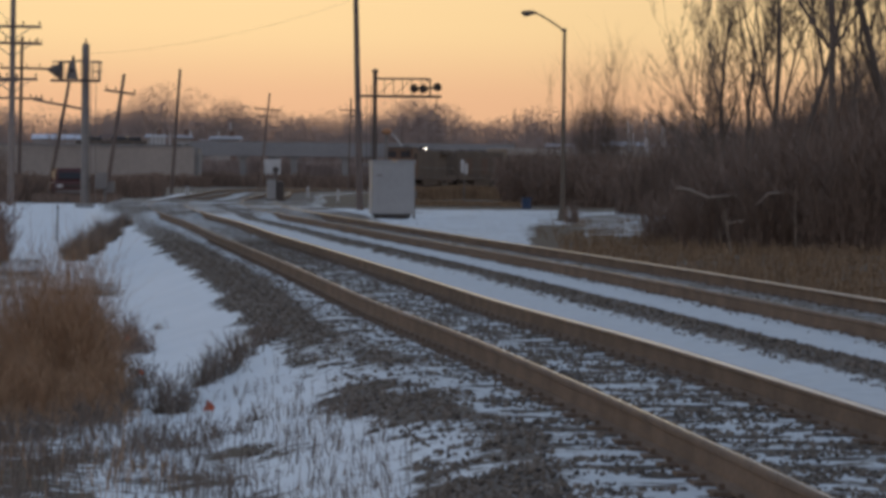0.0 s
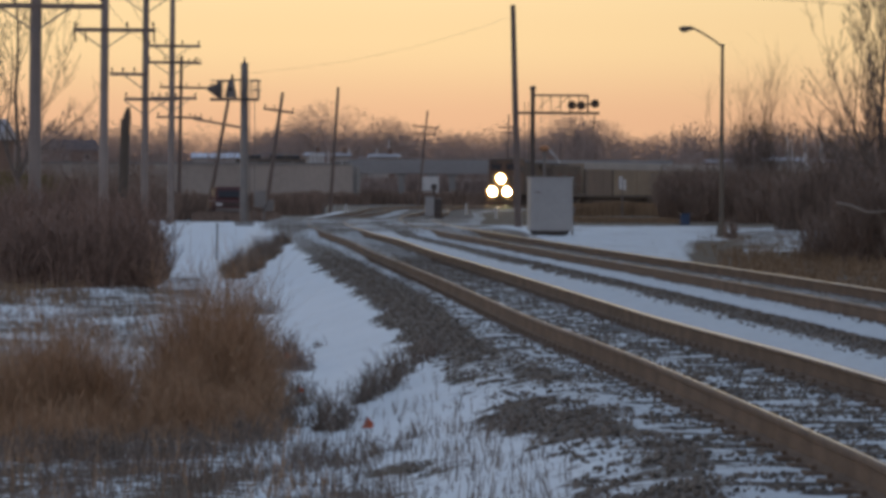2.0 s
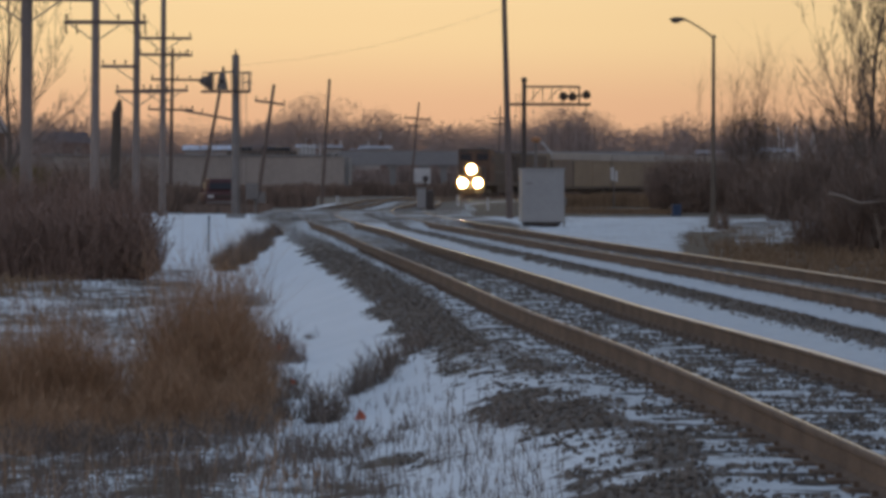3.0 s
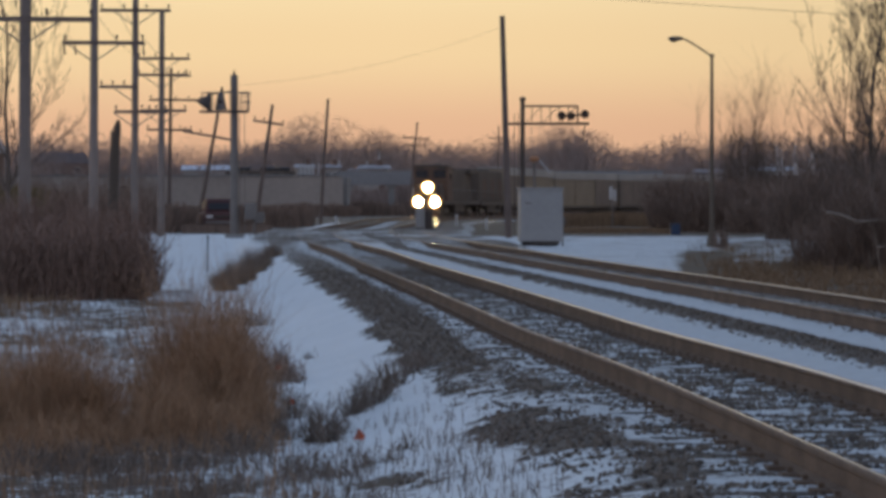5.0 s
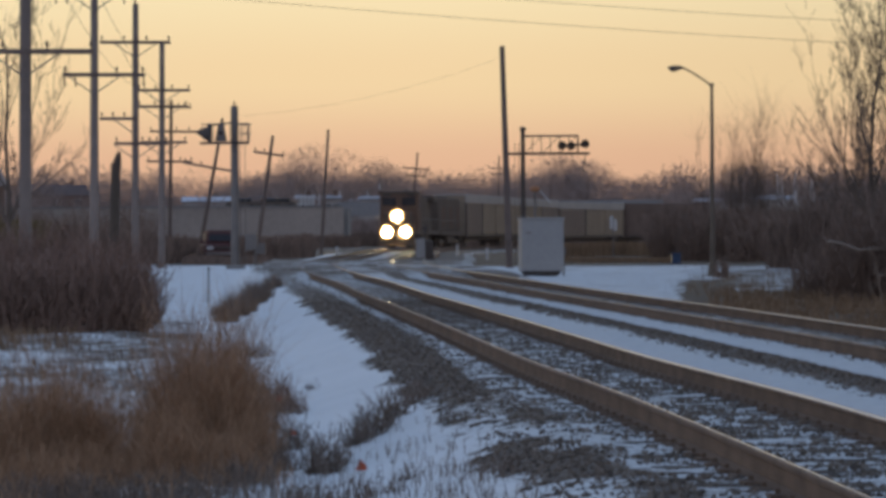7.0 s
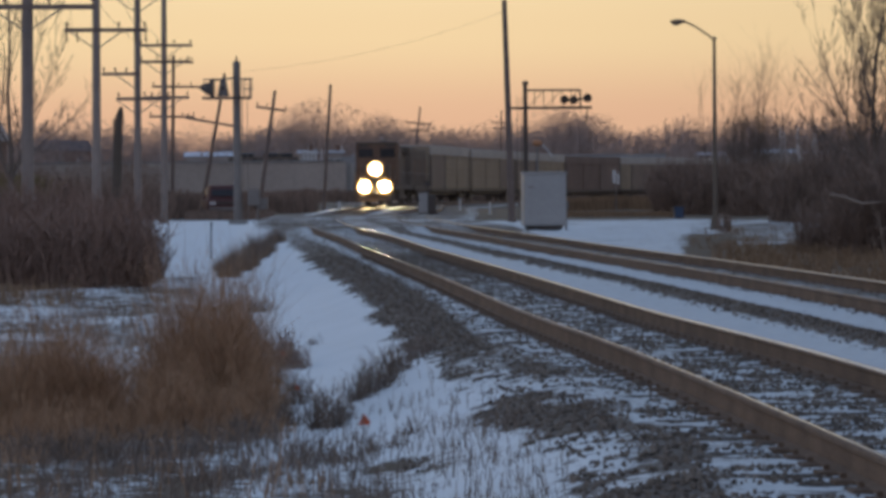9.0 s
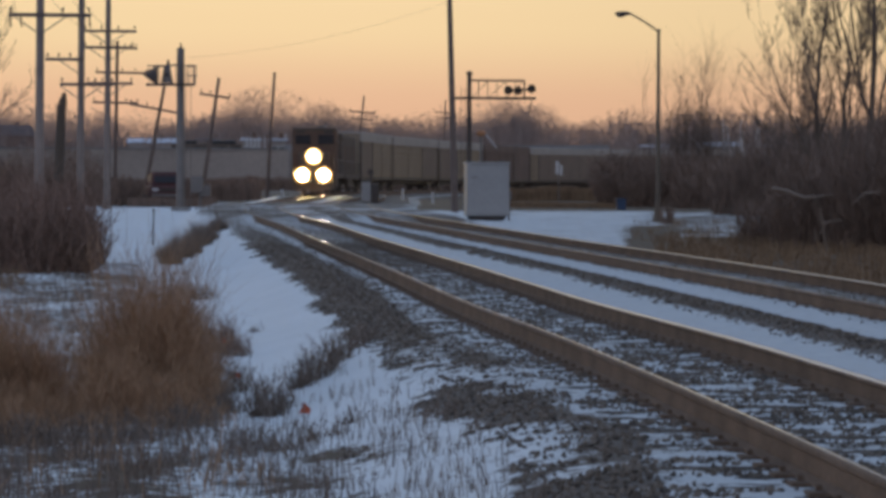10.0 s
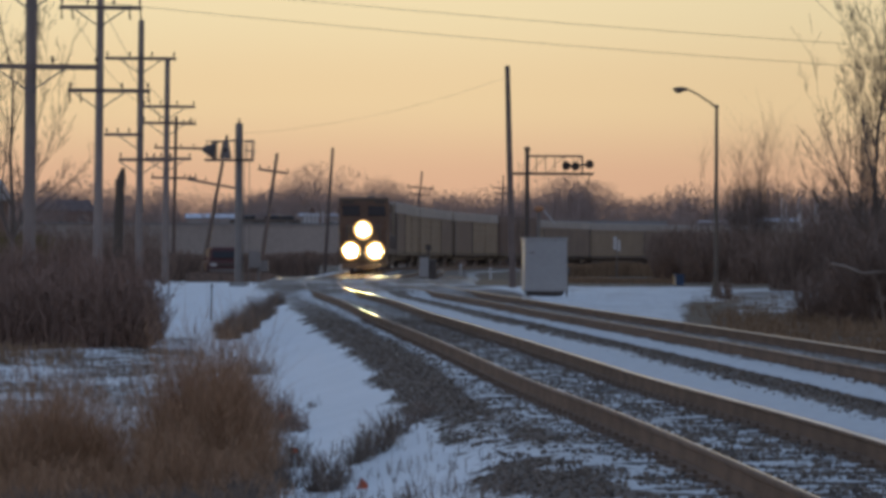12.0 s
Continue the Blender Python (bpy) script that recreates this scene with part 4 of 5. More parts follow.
def scatter(name, count, y0, y1, o0, o1, height, seed, material, label, per=6, width=0.0045, thin=None, edge=0.079):
    """Branched stalks strewn over a strip beside the track, in loose tufts."""
    rng = random.Random(seed)
    V, Fc = [], []

    def stick(p, q, w):
        b = rng.uniform(-0.6, 0.6)
        s = Vector((math.cos(b), math.sin(b), 0.4 * rng.uniform(-1, 1))) * w
        k = len(V)
        V.extend((p - s, p + s, q + s * 0.3, q - s * 0.3))
        Fc.append((k, k + 1, k + 2, k + 3))

    while count > 0:
        y = y0 * (y1 / y0) ** rng.random()
        o = rng.uniform(o0, o1)
        x = centre(y) + o
        if lumps(x, y, 1.3, seed) + 0.4 * lumps(x, y, 3.3, seed + 1) < rng.uniform(-0.15, 0.45) or (o > 6 and x < (edge + 0.007 * rng.random() ** 2) * y) or (edge < 0.07 and x > (0.074 + 0.02 * rng.random()) * y):
            continue
        if thin and o > thin and rng.random() < 0.45 + 0.4 * ease(25.0, 29.0, y):
            count -= 1
            continue
        z = floor_at(x, y)
        for _ in range(rng.randint(1, max(2, per // 2))):
            p = Vector((x + rng.gauss(0, 0.09), y + rng.gauss(0, 0.15), z - 0.02))
            h = height * rng.uniform(0.3, 1.0) ** 1.3
            q = p + Vector((rng.gauss(0, 0.14) * h, rng.gauss(0, 0.14) * h, h))
            stick(p, q, width * rng.uniform(0.6, 1.3))
            for _ in range(rng.randint(2, 5)):
                m = p.lerp(q, rng.uniform(0.25, 0.95))
                stick(m, m + Vector((rng.gauss(0, 0.22), rng.gauss(0, 0.22), rng.gauss(0.10, 0.16))) * h, width * rng.uniform(0.4, 0.9))
        count -= 1
    return tagged(raw(name, V, Fc, material), label, "weeds", kind="stuff")


scatter("bank_weeds", 3600, 17, 34, -6.8, -2.1, 0.19, 5, WEED, "sparse dead weed stalks poking through the snow", 7, 0.0042, -3.7)
scatter("fore_weeds", 560, 20.5, 27.5, -7.0, -3.1, 0.24, 15, WEED, "dense dead weeds at the foot of the bank", 8, 0.0046)
scatter("fore_straw", 90, 20.5, 28.0, -7.0, -3.6, 0.32, 16, STRAW, "straw stalks standing in the snow", 6, 0.0042)
scatter("thicket_grass", 1500, 58, 78, -16, -7.0, 0.28, 12, VERGE, "dull dead grass at the foot of the thicket", 8, 0.010)
scatter("far_bank_weeds", 2400, 34, 68, -12.5, -4.5, 0.26, 6, WEED, "brown weeds on the snowy bank", 6, 0.006)
scatter("verge_grass", 6500, 46, 92, 6.6, 22, 0.36, 7, VERGE, "brown dead grass along the far verge", 7, 0.013)
scatter("snow_edge_weeds", 300, 92, 128, 9.0, 19, 0.26, 14, VERGE, "low brown weeds at the edge of the snow", 8, 0.012, None, 0.073)


def stones(name, count, y0, y1, bands, seed):
    """Loose angular ballast stones."""
    rng = random.Random(seed)
    lump_v = [Vector(v) * 1.0 for v in ((1, 0, 0.2), (-0.2, 1, 0), (-1, 0.2, 0), (0, -1, -0.2), (0.2, 0, 1), (0, -0.2, -1))]
    lump_f = [(0, 1, 4), (1, 2, 4), (2, 3, 4), (3, 0, 4), (1, 0, 5), (2, 1, 5), (3, 2, 5), (0, 3, 5)]
    V, Fc = [], []
    total = sum(b[2] for b in bands)
    for o0, o1, share in bands:
        for _ in range(int(count * share / total)):
            y = y0 * (y1 / y0) ** rng.random()
            o = rng.uniform(o0, o1)
            x = centre(y) + o
            z, s, g = lie(x, y)
            bare = 0.42 - s if s < 0.4 else 0.6 * lumps(x, y, 1.6, 31) + 0.8 * lumps(x, y, 4.5, 37) - 0.04 - 0.8 * max(0.0, s - 0.72)
            if bare + rng.gauss(0, 0.10) < 0 or g < 0.3 or (o < -2.15 + 0.25 * lumps(x, y, 0.8, 51) and s > 0.55):
                continue
            r = rng.uniform(0.010, 0.027)
            q = Euler((rng.uniform(0, 6), rng.uniform(0, 6), rng.uniform(0, 6))).to_matrix() @ Matrix.Diagonal((r, r * rng.uniform(0.6, 1), r * rng.uniform(0.5, 0.9)))
            c, k = Vector((x, y, z + r * 0.25)), len(V)
            V.extend(c + q @ (v * rng.uniform(0.75, 1.25)) for v in lump_v)
            Fc.extend((a + k, b + k, e + k) for a, b, e in lump_f)
    return tagged(raw(name, V, Fc, STONE), "loose grey crushed-stone track ballast", "ballast", kind="stuff")


stones("ballast", 70000, 16, 80, ((-3.0, -0.85, 7), (-0.66, 0.66, 7), (1.95, 2.75, 3.0), (0.8, 1.15, 0.4), (3.3, 5.0, 1.2), (5.1, 6.0, 1)), 9)
stones("far_ballast", 9000, 78, 150, ((-2.8, -0.85, 3), (-0.66, 0.66, 2), (1.9, 2.9, 1.5)), 10)

# orange marker flags
for x, y in ((640, 822), (497, 682), (521, 752)):
    d = 2.1 * 5955 / (y - 352)
    X = (x - 784) * d / 5955
    fl = thing("marker_flag", stand(X, d), "small orange survey flag on a wire stake", "flag", "marker flags")
    part("stake", rod(B(), (0, 0, 0), (0, 0, 0.26), 0.004, None, 5), STEEL, fl)
    bm = B()
    big = 1.0 if x > 600 else 0.6
    box(bm, (0.045 * big, 0, 0.27 - 0.06 * big), (0.085 * big, 0.004, 0.10 * big))
    for v in bm.verts:
        if v.co.x > 0.045 * big:
            v.co.z = 0.27 - 0.075 * big + 0.35 * (v.co.z - 0.27 + 0.06 * big)
    bmesh.ops.rotate(bm, verts=bm.verts, cent=(0, 0, 0.26), matrix=Euler((0.3, 0.25, 0.5)).to_matrix())
    part("pennant", bm, ORANGE, fl)

# dark thickets
def thickets(seed, wood, thick, rows):
    for i, (x, d, w, dp, h, n, tw) in enumerate(rows):
        stems, twigs = shrub_twigs(n, (w, dp), h, seed + i, thick, tw)
        plant("thicket", (("stem_growth", stems, wood), ("twig_growth", twigs, wood)), stand((x - 784) * d / 5955, d), "dense leafless dark brown thicket of thin stems", "bush", "thickets")


# on the left bank, beside the second track, and behind the snowy verge
thickets(200, BRAMBLE, 0.018, ((90, 77, 1.9, 1.6, 2.6, 1000, 12), (195, 73, 1.0, 1.2, 2.35, 800, 12), (245, 76, 0.55, 0.9, 1.5, 300, 10), (150, 69, 0.95, 0.8, 1.9, 700, 12), (55, 69.5, 1.0, 0.8, 1.9, 700, 12), (222, 69.5, 0.50, 0.7, 1.6, 420, 10), (-60, 88, 2.2, 1.6, 2.6, 700, 9), (20, 100, 2.4, 1.5, 2.6, 700, 9), (-260, 85, 2.5, 1.5, 2.8, 700, 9)))
thickets(220, TWIG, 0.013, ((1505, 88, 1.4, 1.6, 1.9, 900, 12), (1590, 84, 1.7, 1.6, 2.9, 1100, 12), (1700, 82, 1.8, 1.8, 3.6, 1200, 12), (1820, 80, 1.8, 1.8, 3.9, 1200, 12), (1930, 80, 2.0, 1.8, 4.2, 1200, 12)))
thickets(240, TWIG, 0.030, ((1500, 150, 3.6, 2, 4.3, 1000, 8), (1650, 140, 3.2, 2, 5.2, 1000, 8), (1780, 130, 3.2, 2, 6.8, 900, 12), (1900, 130, 3.2, 2, 7.6, 900, 14), (1400, 182, 3.2, 2.5, 3.4, 900, 8), (1310, 190, 3.2, 2.5, 3.7, 1100, 12), (1245, 195, 2.6, 2.5, 3.8, 1100, 12), (1196, 198, 1.2, 2.2, 3.6, 800, 12), (1284, 126, 0.26, 0.4, 1.1, 46, 8)))

# bare trees on the right and on the left edge
for i, (x, d, h, sp, tr, ln, bole) in enumerate((
        (1556, 112, 11.0, 0.66, 0.13, 0.0, 0.40), (1600, 110, 10.0, 0.60, 0.09, 0.05, 0.45), (1634, 106, 12.5, 0.40, 0.13, 0.01, 0.60), (1684, 108, 12.5, 0.40, 0.13, 0.02, 0.58),
        (1734, 98, 12.5, 0.46, 0.15, 0.03, 0.62), (1904, 92, 13.0, 0.50, 0.15, -0.26, 0.66), (1590, 126, 9.5, 0.55, 0.12, 0.05, 0.40), (1890, 100, 12.0, 0.5, 0.18, 0.0, 0.45),
        (1508, 140, 7.0, 0.45, 0.09, 0.0, 0.40), (1655, 138, 12.0, 0.62, 0.10, -0.03, 0.45), (1712, 142, 12.5, 0.62, 0.10, 0.04, 0.45), (1785, 136, 12.0, 0.62, 0.11, 0.0, 0.45), (1806, 116, 11.5, 0.66, 0.11, -0.05, 0.45), (1768, 104, 10.0, 0.70, 0.08, 0.06, 0.40),
        (20, 120, 13.5, 0.58, 0.12, 0.0, 0.36), (-70, 126, 11, 0.7, 0.14, 0.0, 0.40))):
    X = (x - 784) * d / 5955
    bare_tree(stand(X, d), 300 + i, h, "leafless winter tree with fine upswept twigs", group="bare trees", spread=sp, trunk=tr, lean=ln, levels=6 if d < 145 else 5, forks=3, bole=bole, twig=0.0068, rise=0.20 if sp > 0.6 else 0.16)
# fans of slender saplings
for i, (x, d, h, w, n) in enumerate(((1300, 205, 9.4, 1.3, 14), (1328, 206, 11.6, 1.3, 22), (1356, 208, 10.4, 1.2, 16), (1376, 200, 7.6, 0.5, 4), (1404, 190, 7.6, 0.4, 2), (1430, 192, 8.6, 0.4, 3), (1462, 195, 8.4, 0.5, 4), (1488, 195, 8.2, 0.6, 6))):
    X = (x - 784) * d / 5955
    stems, twigs = shrub_twigs(n * 3 // 2, (w, w), h * 0.95, 340 + i, 0.017, 52, 0.12)
    plant("sapling_clump", (("stem_growth", stems, BARK), ("twig_growth", twigs, BARK)), stand(X, d), "fan of slender leafless saplings in the scrub", "tree", "saplings")

X, Y = 9.42, 83.5
log = thing("fallen_branch", pose(X, Y, 1.10, 0, 0, 0), "pale barkless fallen branch caught in the thicket", "branch")
bm = B()
p = Vector((0, -1.7, 0))
for i, q in enumerate(((0.35, -1.7, -0.06), (0.75, -1.75, -0.22), (1.15, -1.7, -0.2), (1.5, -1.6, -0.16))):
    rod(bm, p, q, 0.055 - 0.006 * i, 0.05 - 0.006 * i, 8)
    p = Vector(q)
part("limb", bm, PALEWOOD, log)
for a, b, c in (((0.98, -1.72, -0.20), (1.22, -1.65, -0.50), (1.12, -1.6, -0.82)), ((1.2, -1.65, -0.62), (1.32, -1.6, -0.9), (1.05, -1.55, -1.25)), ((1.05, -1.6, -1.0), (1.16, -1.5, -1.4), (0.95, -1.4, -1.95))):
    part("side_branch", rod(rod(B(), a, b, 0.022, 0.018, 6), b, c, 0.018, 0.012, 6), PALEWOOD, log)

X, Y = 10.56, 81
log = thing("fallen_branch", pose(X, Y, 0.99, 0, 0, 0), "pale broken branches tangled in the thicket", "branch")
for words, a, b, r0, r1 in (("limb", (0.80, -1.2, 0.0), (1.22, -1.3, 0.05), 0.034, 0.024), ("side_branch", (0.82, -1.2, 0.0), (0.55, -1.1, -0.25), 0.024, 0.016),
                            ("limb", (1.46, -1.3, 0.1), (1.50, -1.2, -1.55), 0.018, 0.024), ("side_branch", (1.48, -1.25, -0.7), (1.25, -1.35, -0.3), 0.022, 0.015),
                            ("limb", (-0.25, -1.4, -0.45), (-0.05, -1.3, -1.5), 0.018, 0.022), ("side_branch", (-0.2, -1.4, -0.7), (0.25, -1.5, -0.62), 0.022, 0.015)):
    part(words, rod(B(), a, b, r0, r1, 7), PALEWOOD, log)

# timber crossing planks where the road meets the rails
PLANK = mat("grey_crossing_timber", (0.20, 0.185, 0.17), (0.12, 0.11, 0.10), grain=12, stain=1.2, spread=0.2)
for track in (0.0, 4.0):
    crossing = thing("road_crossing", Matrix(), "worn grey timber planks of a level crossing between rails", "crossing", "crossings")
    for k in range(5):
        p, a = spot(164.0, track + (k - 2) * 0.26)
        pl = part("plank", box(B(), (0, 0, 0), (0.24, 7.0, 0.12), 0.01), PLANK, crossing)
        pl.matrix_basis = Matrix.Translation((p.x, p.y, p.z - 0.075)) @ pose(0, 0, 0, 0, 0, math.degrees(a))


# ---- the train: a locomotive and freight cars on the near track ----
# Both engine browns are lightened to stand for headlight glare washing over them.
LOCO_RED = mat("locomotive_red_paint", (0.20, 0.128, 0.088), (0.13, 0.082, 0.058), rough=0.95, grain=3, stain=0.6)
LOCO_BLACK = mat("locomotive_dark_brown_paint", (0.17, 0.132, 0.10), (0.11, 0.086, 0.067), rough=0.95, grain=3, stain=0.6)
BLACKGLASS = mat("cab_glass", (0.02, 0.022, 0.025), rough=0.08, bump=0)
CAR_TAN = mat("faded_tan_car_paint", (0.37, 0.295, 0.21), (0.265, 0.21, 0.15), rough=0.9, grain=3, stain=0.5)
CAR_DOOR = mat("dull_brown_car_door", (0.26, 0.20, 0.15), (0.185, 0.142, 0.11), rough=0.9, grain=3, stain=0.5)
CAR_BROWN = mat("oxide_brown_car_paint", (0.22, 0.158, 0.125), (0.145, 0.104, 0.085), rough=0.9, grain=3, stain=0.5)
CAR_PALE = mat("chalky_pale_car_band", (0.48, 0.44, 0.39), (0.35, 0.32, 0.285), rough=0.9, grain=3, stain=0.4)
BEAM = lamp_mat("lit_headlight", (1.0, 0.76, 0.38), 380.0)
# Orange emission that imitates the halo of glare round each headlight.
HALO = lamp_mat("headlight_halo_glow", (1.0, 0.42, 0.08), 0.85, (0.004, 0.002, 0.001))


def bogie(parent, y, wheels=2, wb=1.8):
    t = B()
    for sx in (-1, 1):
        box(t, (sx * 1.0, y, 0.52), (0.16, wb + 0.9, 0.26), 0.03)
    box(t, (0, y, 0.6), (2.0, 0.4, 0.3), 0.03)
    b = part("bogie", t, DARK, parent)
    for i in range(wheels):
        wy = y + (i - (wheels - 1) / 2) * wb
        bm = rod(B(), (-0.82, wy, 0.48), (-0.70, wy, 0.48), 0.48, 0.48, 18)
        rod(bm, (0.70, wy, 0.48), (0.82, wy, 0.48), 0.48, 0.48, 18)
        rod(bm, (-0.7, wy, 0.48), (0.7, wy, 0.48), 0.08, 0.08, 8)
        part("wheelset", bm, DARK, b)


def locomotive():
    """A road-switcher diesel; its front is at y = 0 and it runs towards -y."""
    t = thing("locomotive", Matrix(), "dark brown diesel freight locomotive with lit headlights", "locomotive")
    part("underframe", box(B(), (0, 11, 1.25), (2.95, 21.4, 0.36), 0.03), LOCO_BLACK, t)
    pilot = B()
    box(pilot, (0, 0.25, 0.72), (2.8, 0.22, 0.95), 0.04)
    box(pilot, (0, 0.05, 0.38), (2.4, 0.25, 0.32), 0.05)
    part("pilot", pilot, LOCO_BLACK, t)
    part("coupler", box(B(), (0, -0.15, 0.88), (0.30, 0.6, 0.28), 0.05), DARK, t)
    nose = B()
    box(nose, (0, 1.55, 2.1), (2.1, 1.6, 1.5), 0.12)
    part("nose", nose, LOCO_BLACK, t)
    cab = B()
    box(cab, (0, 3.5, 2.85), (3.05, 2.6, 3.0), 0.10)
    part("cab", cab, LOCO_RED, t)
    part("cab_roof", box(B(), (0, 3.5, 4.42), (3.0, 2.7, 0.22), 0.10), LOCO_BLACK, t)
    for sx in (-0.78, 0.78):
        part("windscreen", box(B(), (sx, 2.19, 3.72), (1.05, 0.04, 0.62), 0.03), BLACKGLASS, t)
        part("number_board", box(B(), (sx * 1.2, 2.19, 4.22), (0.62, 0.05, 0.2), 0.01), DARK, t)
    for sx in (-1.53, 1.53):
        part("side_window", box(B(), (sx, 3.6, 3.55), (0.04, 1.3, 0.65), 0.02), BLACKGLASS, t)
    part("long_hood", box(B(), (0, 12.2, 2.80), (1.9, 14.6, 2.75), 0.10), LOCO_BLACK, t)
    for i in range(7):
        part("hood_door", box(B(), (-0.965, 6.2 + i * 1.9, 2.5), (0.03, 1.6, 1.7), 0.01), LOCO_RED if i % 3 == 1 else LOCO_BLACK, t)
    rad = B()
    box(rad, (0, 18.0, 4.05), (3.0, 3.6, 0.55), 0.12)
    part("radiator", rad, LOCO_BLACK, t)
    for y in (8.0, 10.2, 13.5):
        part("roof_fan", rod(B(), (0, y, 4.15), (0, y, 4.38), 0.55, 0.5, 16), DARK, t)
    part("exhaust_stack", box(B(), (0, 12.0, 4.4), (0.5, 0.7, 0.35), 0.04), DARK, t)
    part("horn", box(B(), (0.4, 4.2, 4.62), (0.5, 0.3, 0.16), 0.04), STEEL, t)
    part("fuel_tank", box(B(), (0, 11, 0.78), (2.5, 6.0, 0.75), 0.15), LOCO_BLACK, t)
    for sx in (-1.42, 1.42):
        part("handrail", rod(B(), (sx, 5.0, 2.35), (sx, 20.6, 2.35), 0.025, None, 6), STEEL, t)
        for i in range(9):
            part("stanchion", rod(B(), (sx, 5.0 + i * 1.95, 1.4), (sx, 5.0 + i * 1.95, 2.35), 0.022, None, 6), STEEL, t)
        part("front_rail", rod(B(), (sx, 0.3, 1.4), (sx, 0.3, 2.5), 0.03, None, 6), STEEL, t)
    bogie(t, 4.2, 3, 1.9)
    bogie(t, 17.8, 3, 1.9)
    # twin ditch lights and the nose headlight, all burning; lenses oversized to stand for bloom
    for sx in (-0.72, 0.72):
        ditch = part("ditch_light", rod(B(), (sx, 0.02, 1.30), (sx, 0.30, 1.30), 0.40, 0.34, 20), LOCO_BLACK, t)
        # Open shell added to keep the orange ring's glow off the engine.
        part("housing", rod(B(), (sx, -0.11, 1.30), (sx, 0.30, 1.30), 0.60, 0.42, 24, False), LOCO_BLACK, ditch)
        part("halo_ring", rod(B(), (sx, -0.10, 1.30), (sx, 0.02, 1.30), 0.58, 0.36, 24, False), HALO, ditch, "orange glow ring standing for headlight glare")
        part("lens", ball(B(), (sx, 0.0, 1.30), 0.34, (1, 0.05, 1), 12), BEAM, ditch, "glaring lit lens")
    head = part("headlight", rod(B(), (0, 0.64, 2.55), (0, 0.95, 2.55), 0.40, 0.34, 20), LOCO_BLACK, t)
    part("housing", rod(B(), (0, 0.49, 2.55), (0, 0.90, 2.55), 0.60, 0.42, 24, False), LOCO_BLACK, head)
    part("halo_ring", rod(B(), (0, 0.50, 2.55), (0, 0.64, 2.55), 0.58, 0.36, 24, False), HALO, head, "orange glow ring standing for headlight glare")
    part("lens", ball(B(), (0, 0.62, 2.55), 0.33, (1, 0.05, 1), 12), BEAM, head, "glaring lit lens")
    return t


def booster_unit(length=15.2):
    """A cabless hood unit coupled behind the leading engine."""
    t = thing("booster_locomotive", Matrix(), "dark brown cabless booster locomotive coupled behind the engine", "locomotive")
    part("underframe", box(B(), (0, length / 2, 1.20), (2.9, length - 0.6, 0.36), 0.03), LOCO_BLACK, t)
    part("long_hood", box(B(), (0, length / 2, 2.85), (2.2, length - 1.6, 2.85), 0.12), LOCO_BLACK, t)
    for sx in (-1, 1):
        for i in range(6):
            part("hood_door", box(B(), (sx * 1.11, 1.9 + i * (length - 3.8) / 5, 2.6), (0.03, 1.7, 1.8), 0.01), LOCO_RED if i % 2 else LOCO_BLACK, t)
        part("handrail", rod(B(), (sx * 1.4, 0.6, 2.3), (sx * 1.4, length - 0.6, 2.3), 0.025, None, 6), STEEL, t)
        for i in range(8):
            y = 0.6 + i * (length - 1.2) / 7
            part("stanchion", rod(B(), (sx * 1.4, y, 1.35), (sx * 1.4, y, 2.3), 0.022, None, 6), STEEL, t)
    for y in (length * 0.3, length * 0.5, length * 0.7):
        part("roof_fan", rod(B(), (0, y, 4.25), (0, y, 4.46), 0.55, 0.5, 16), DARK, t)
    part("fuel_tank", box(B(), (0, length / 2, 0.74), (2.5, 4.4, 0.7), 0.15), LOCO_BLACK, t)
    bogie(t, 2.9, 2, 2.4)
    bogie(t, length - 2.9, 2, 2.4)
    return t


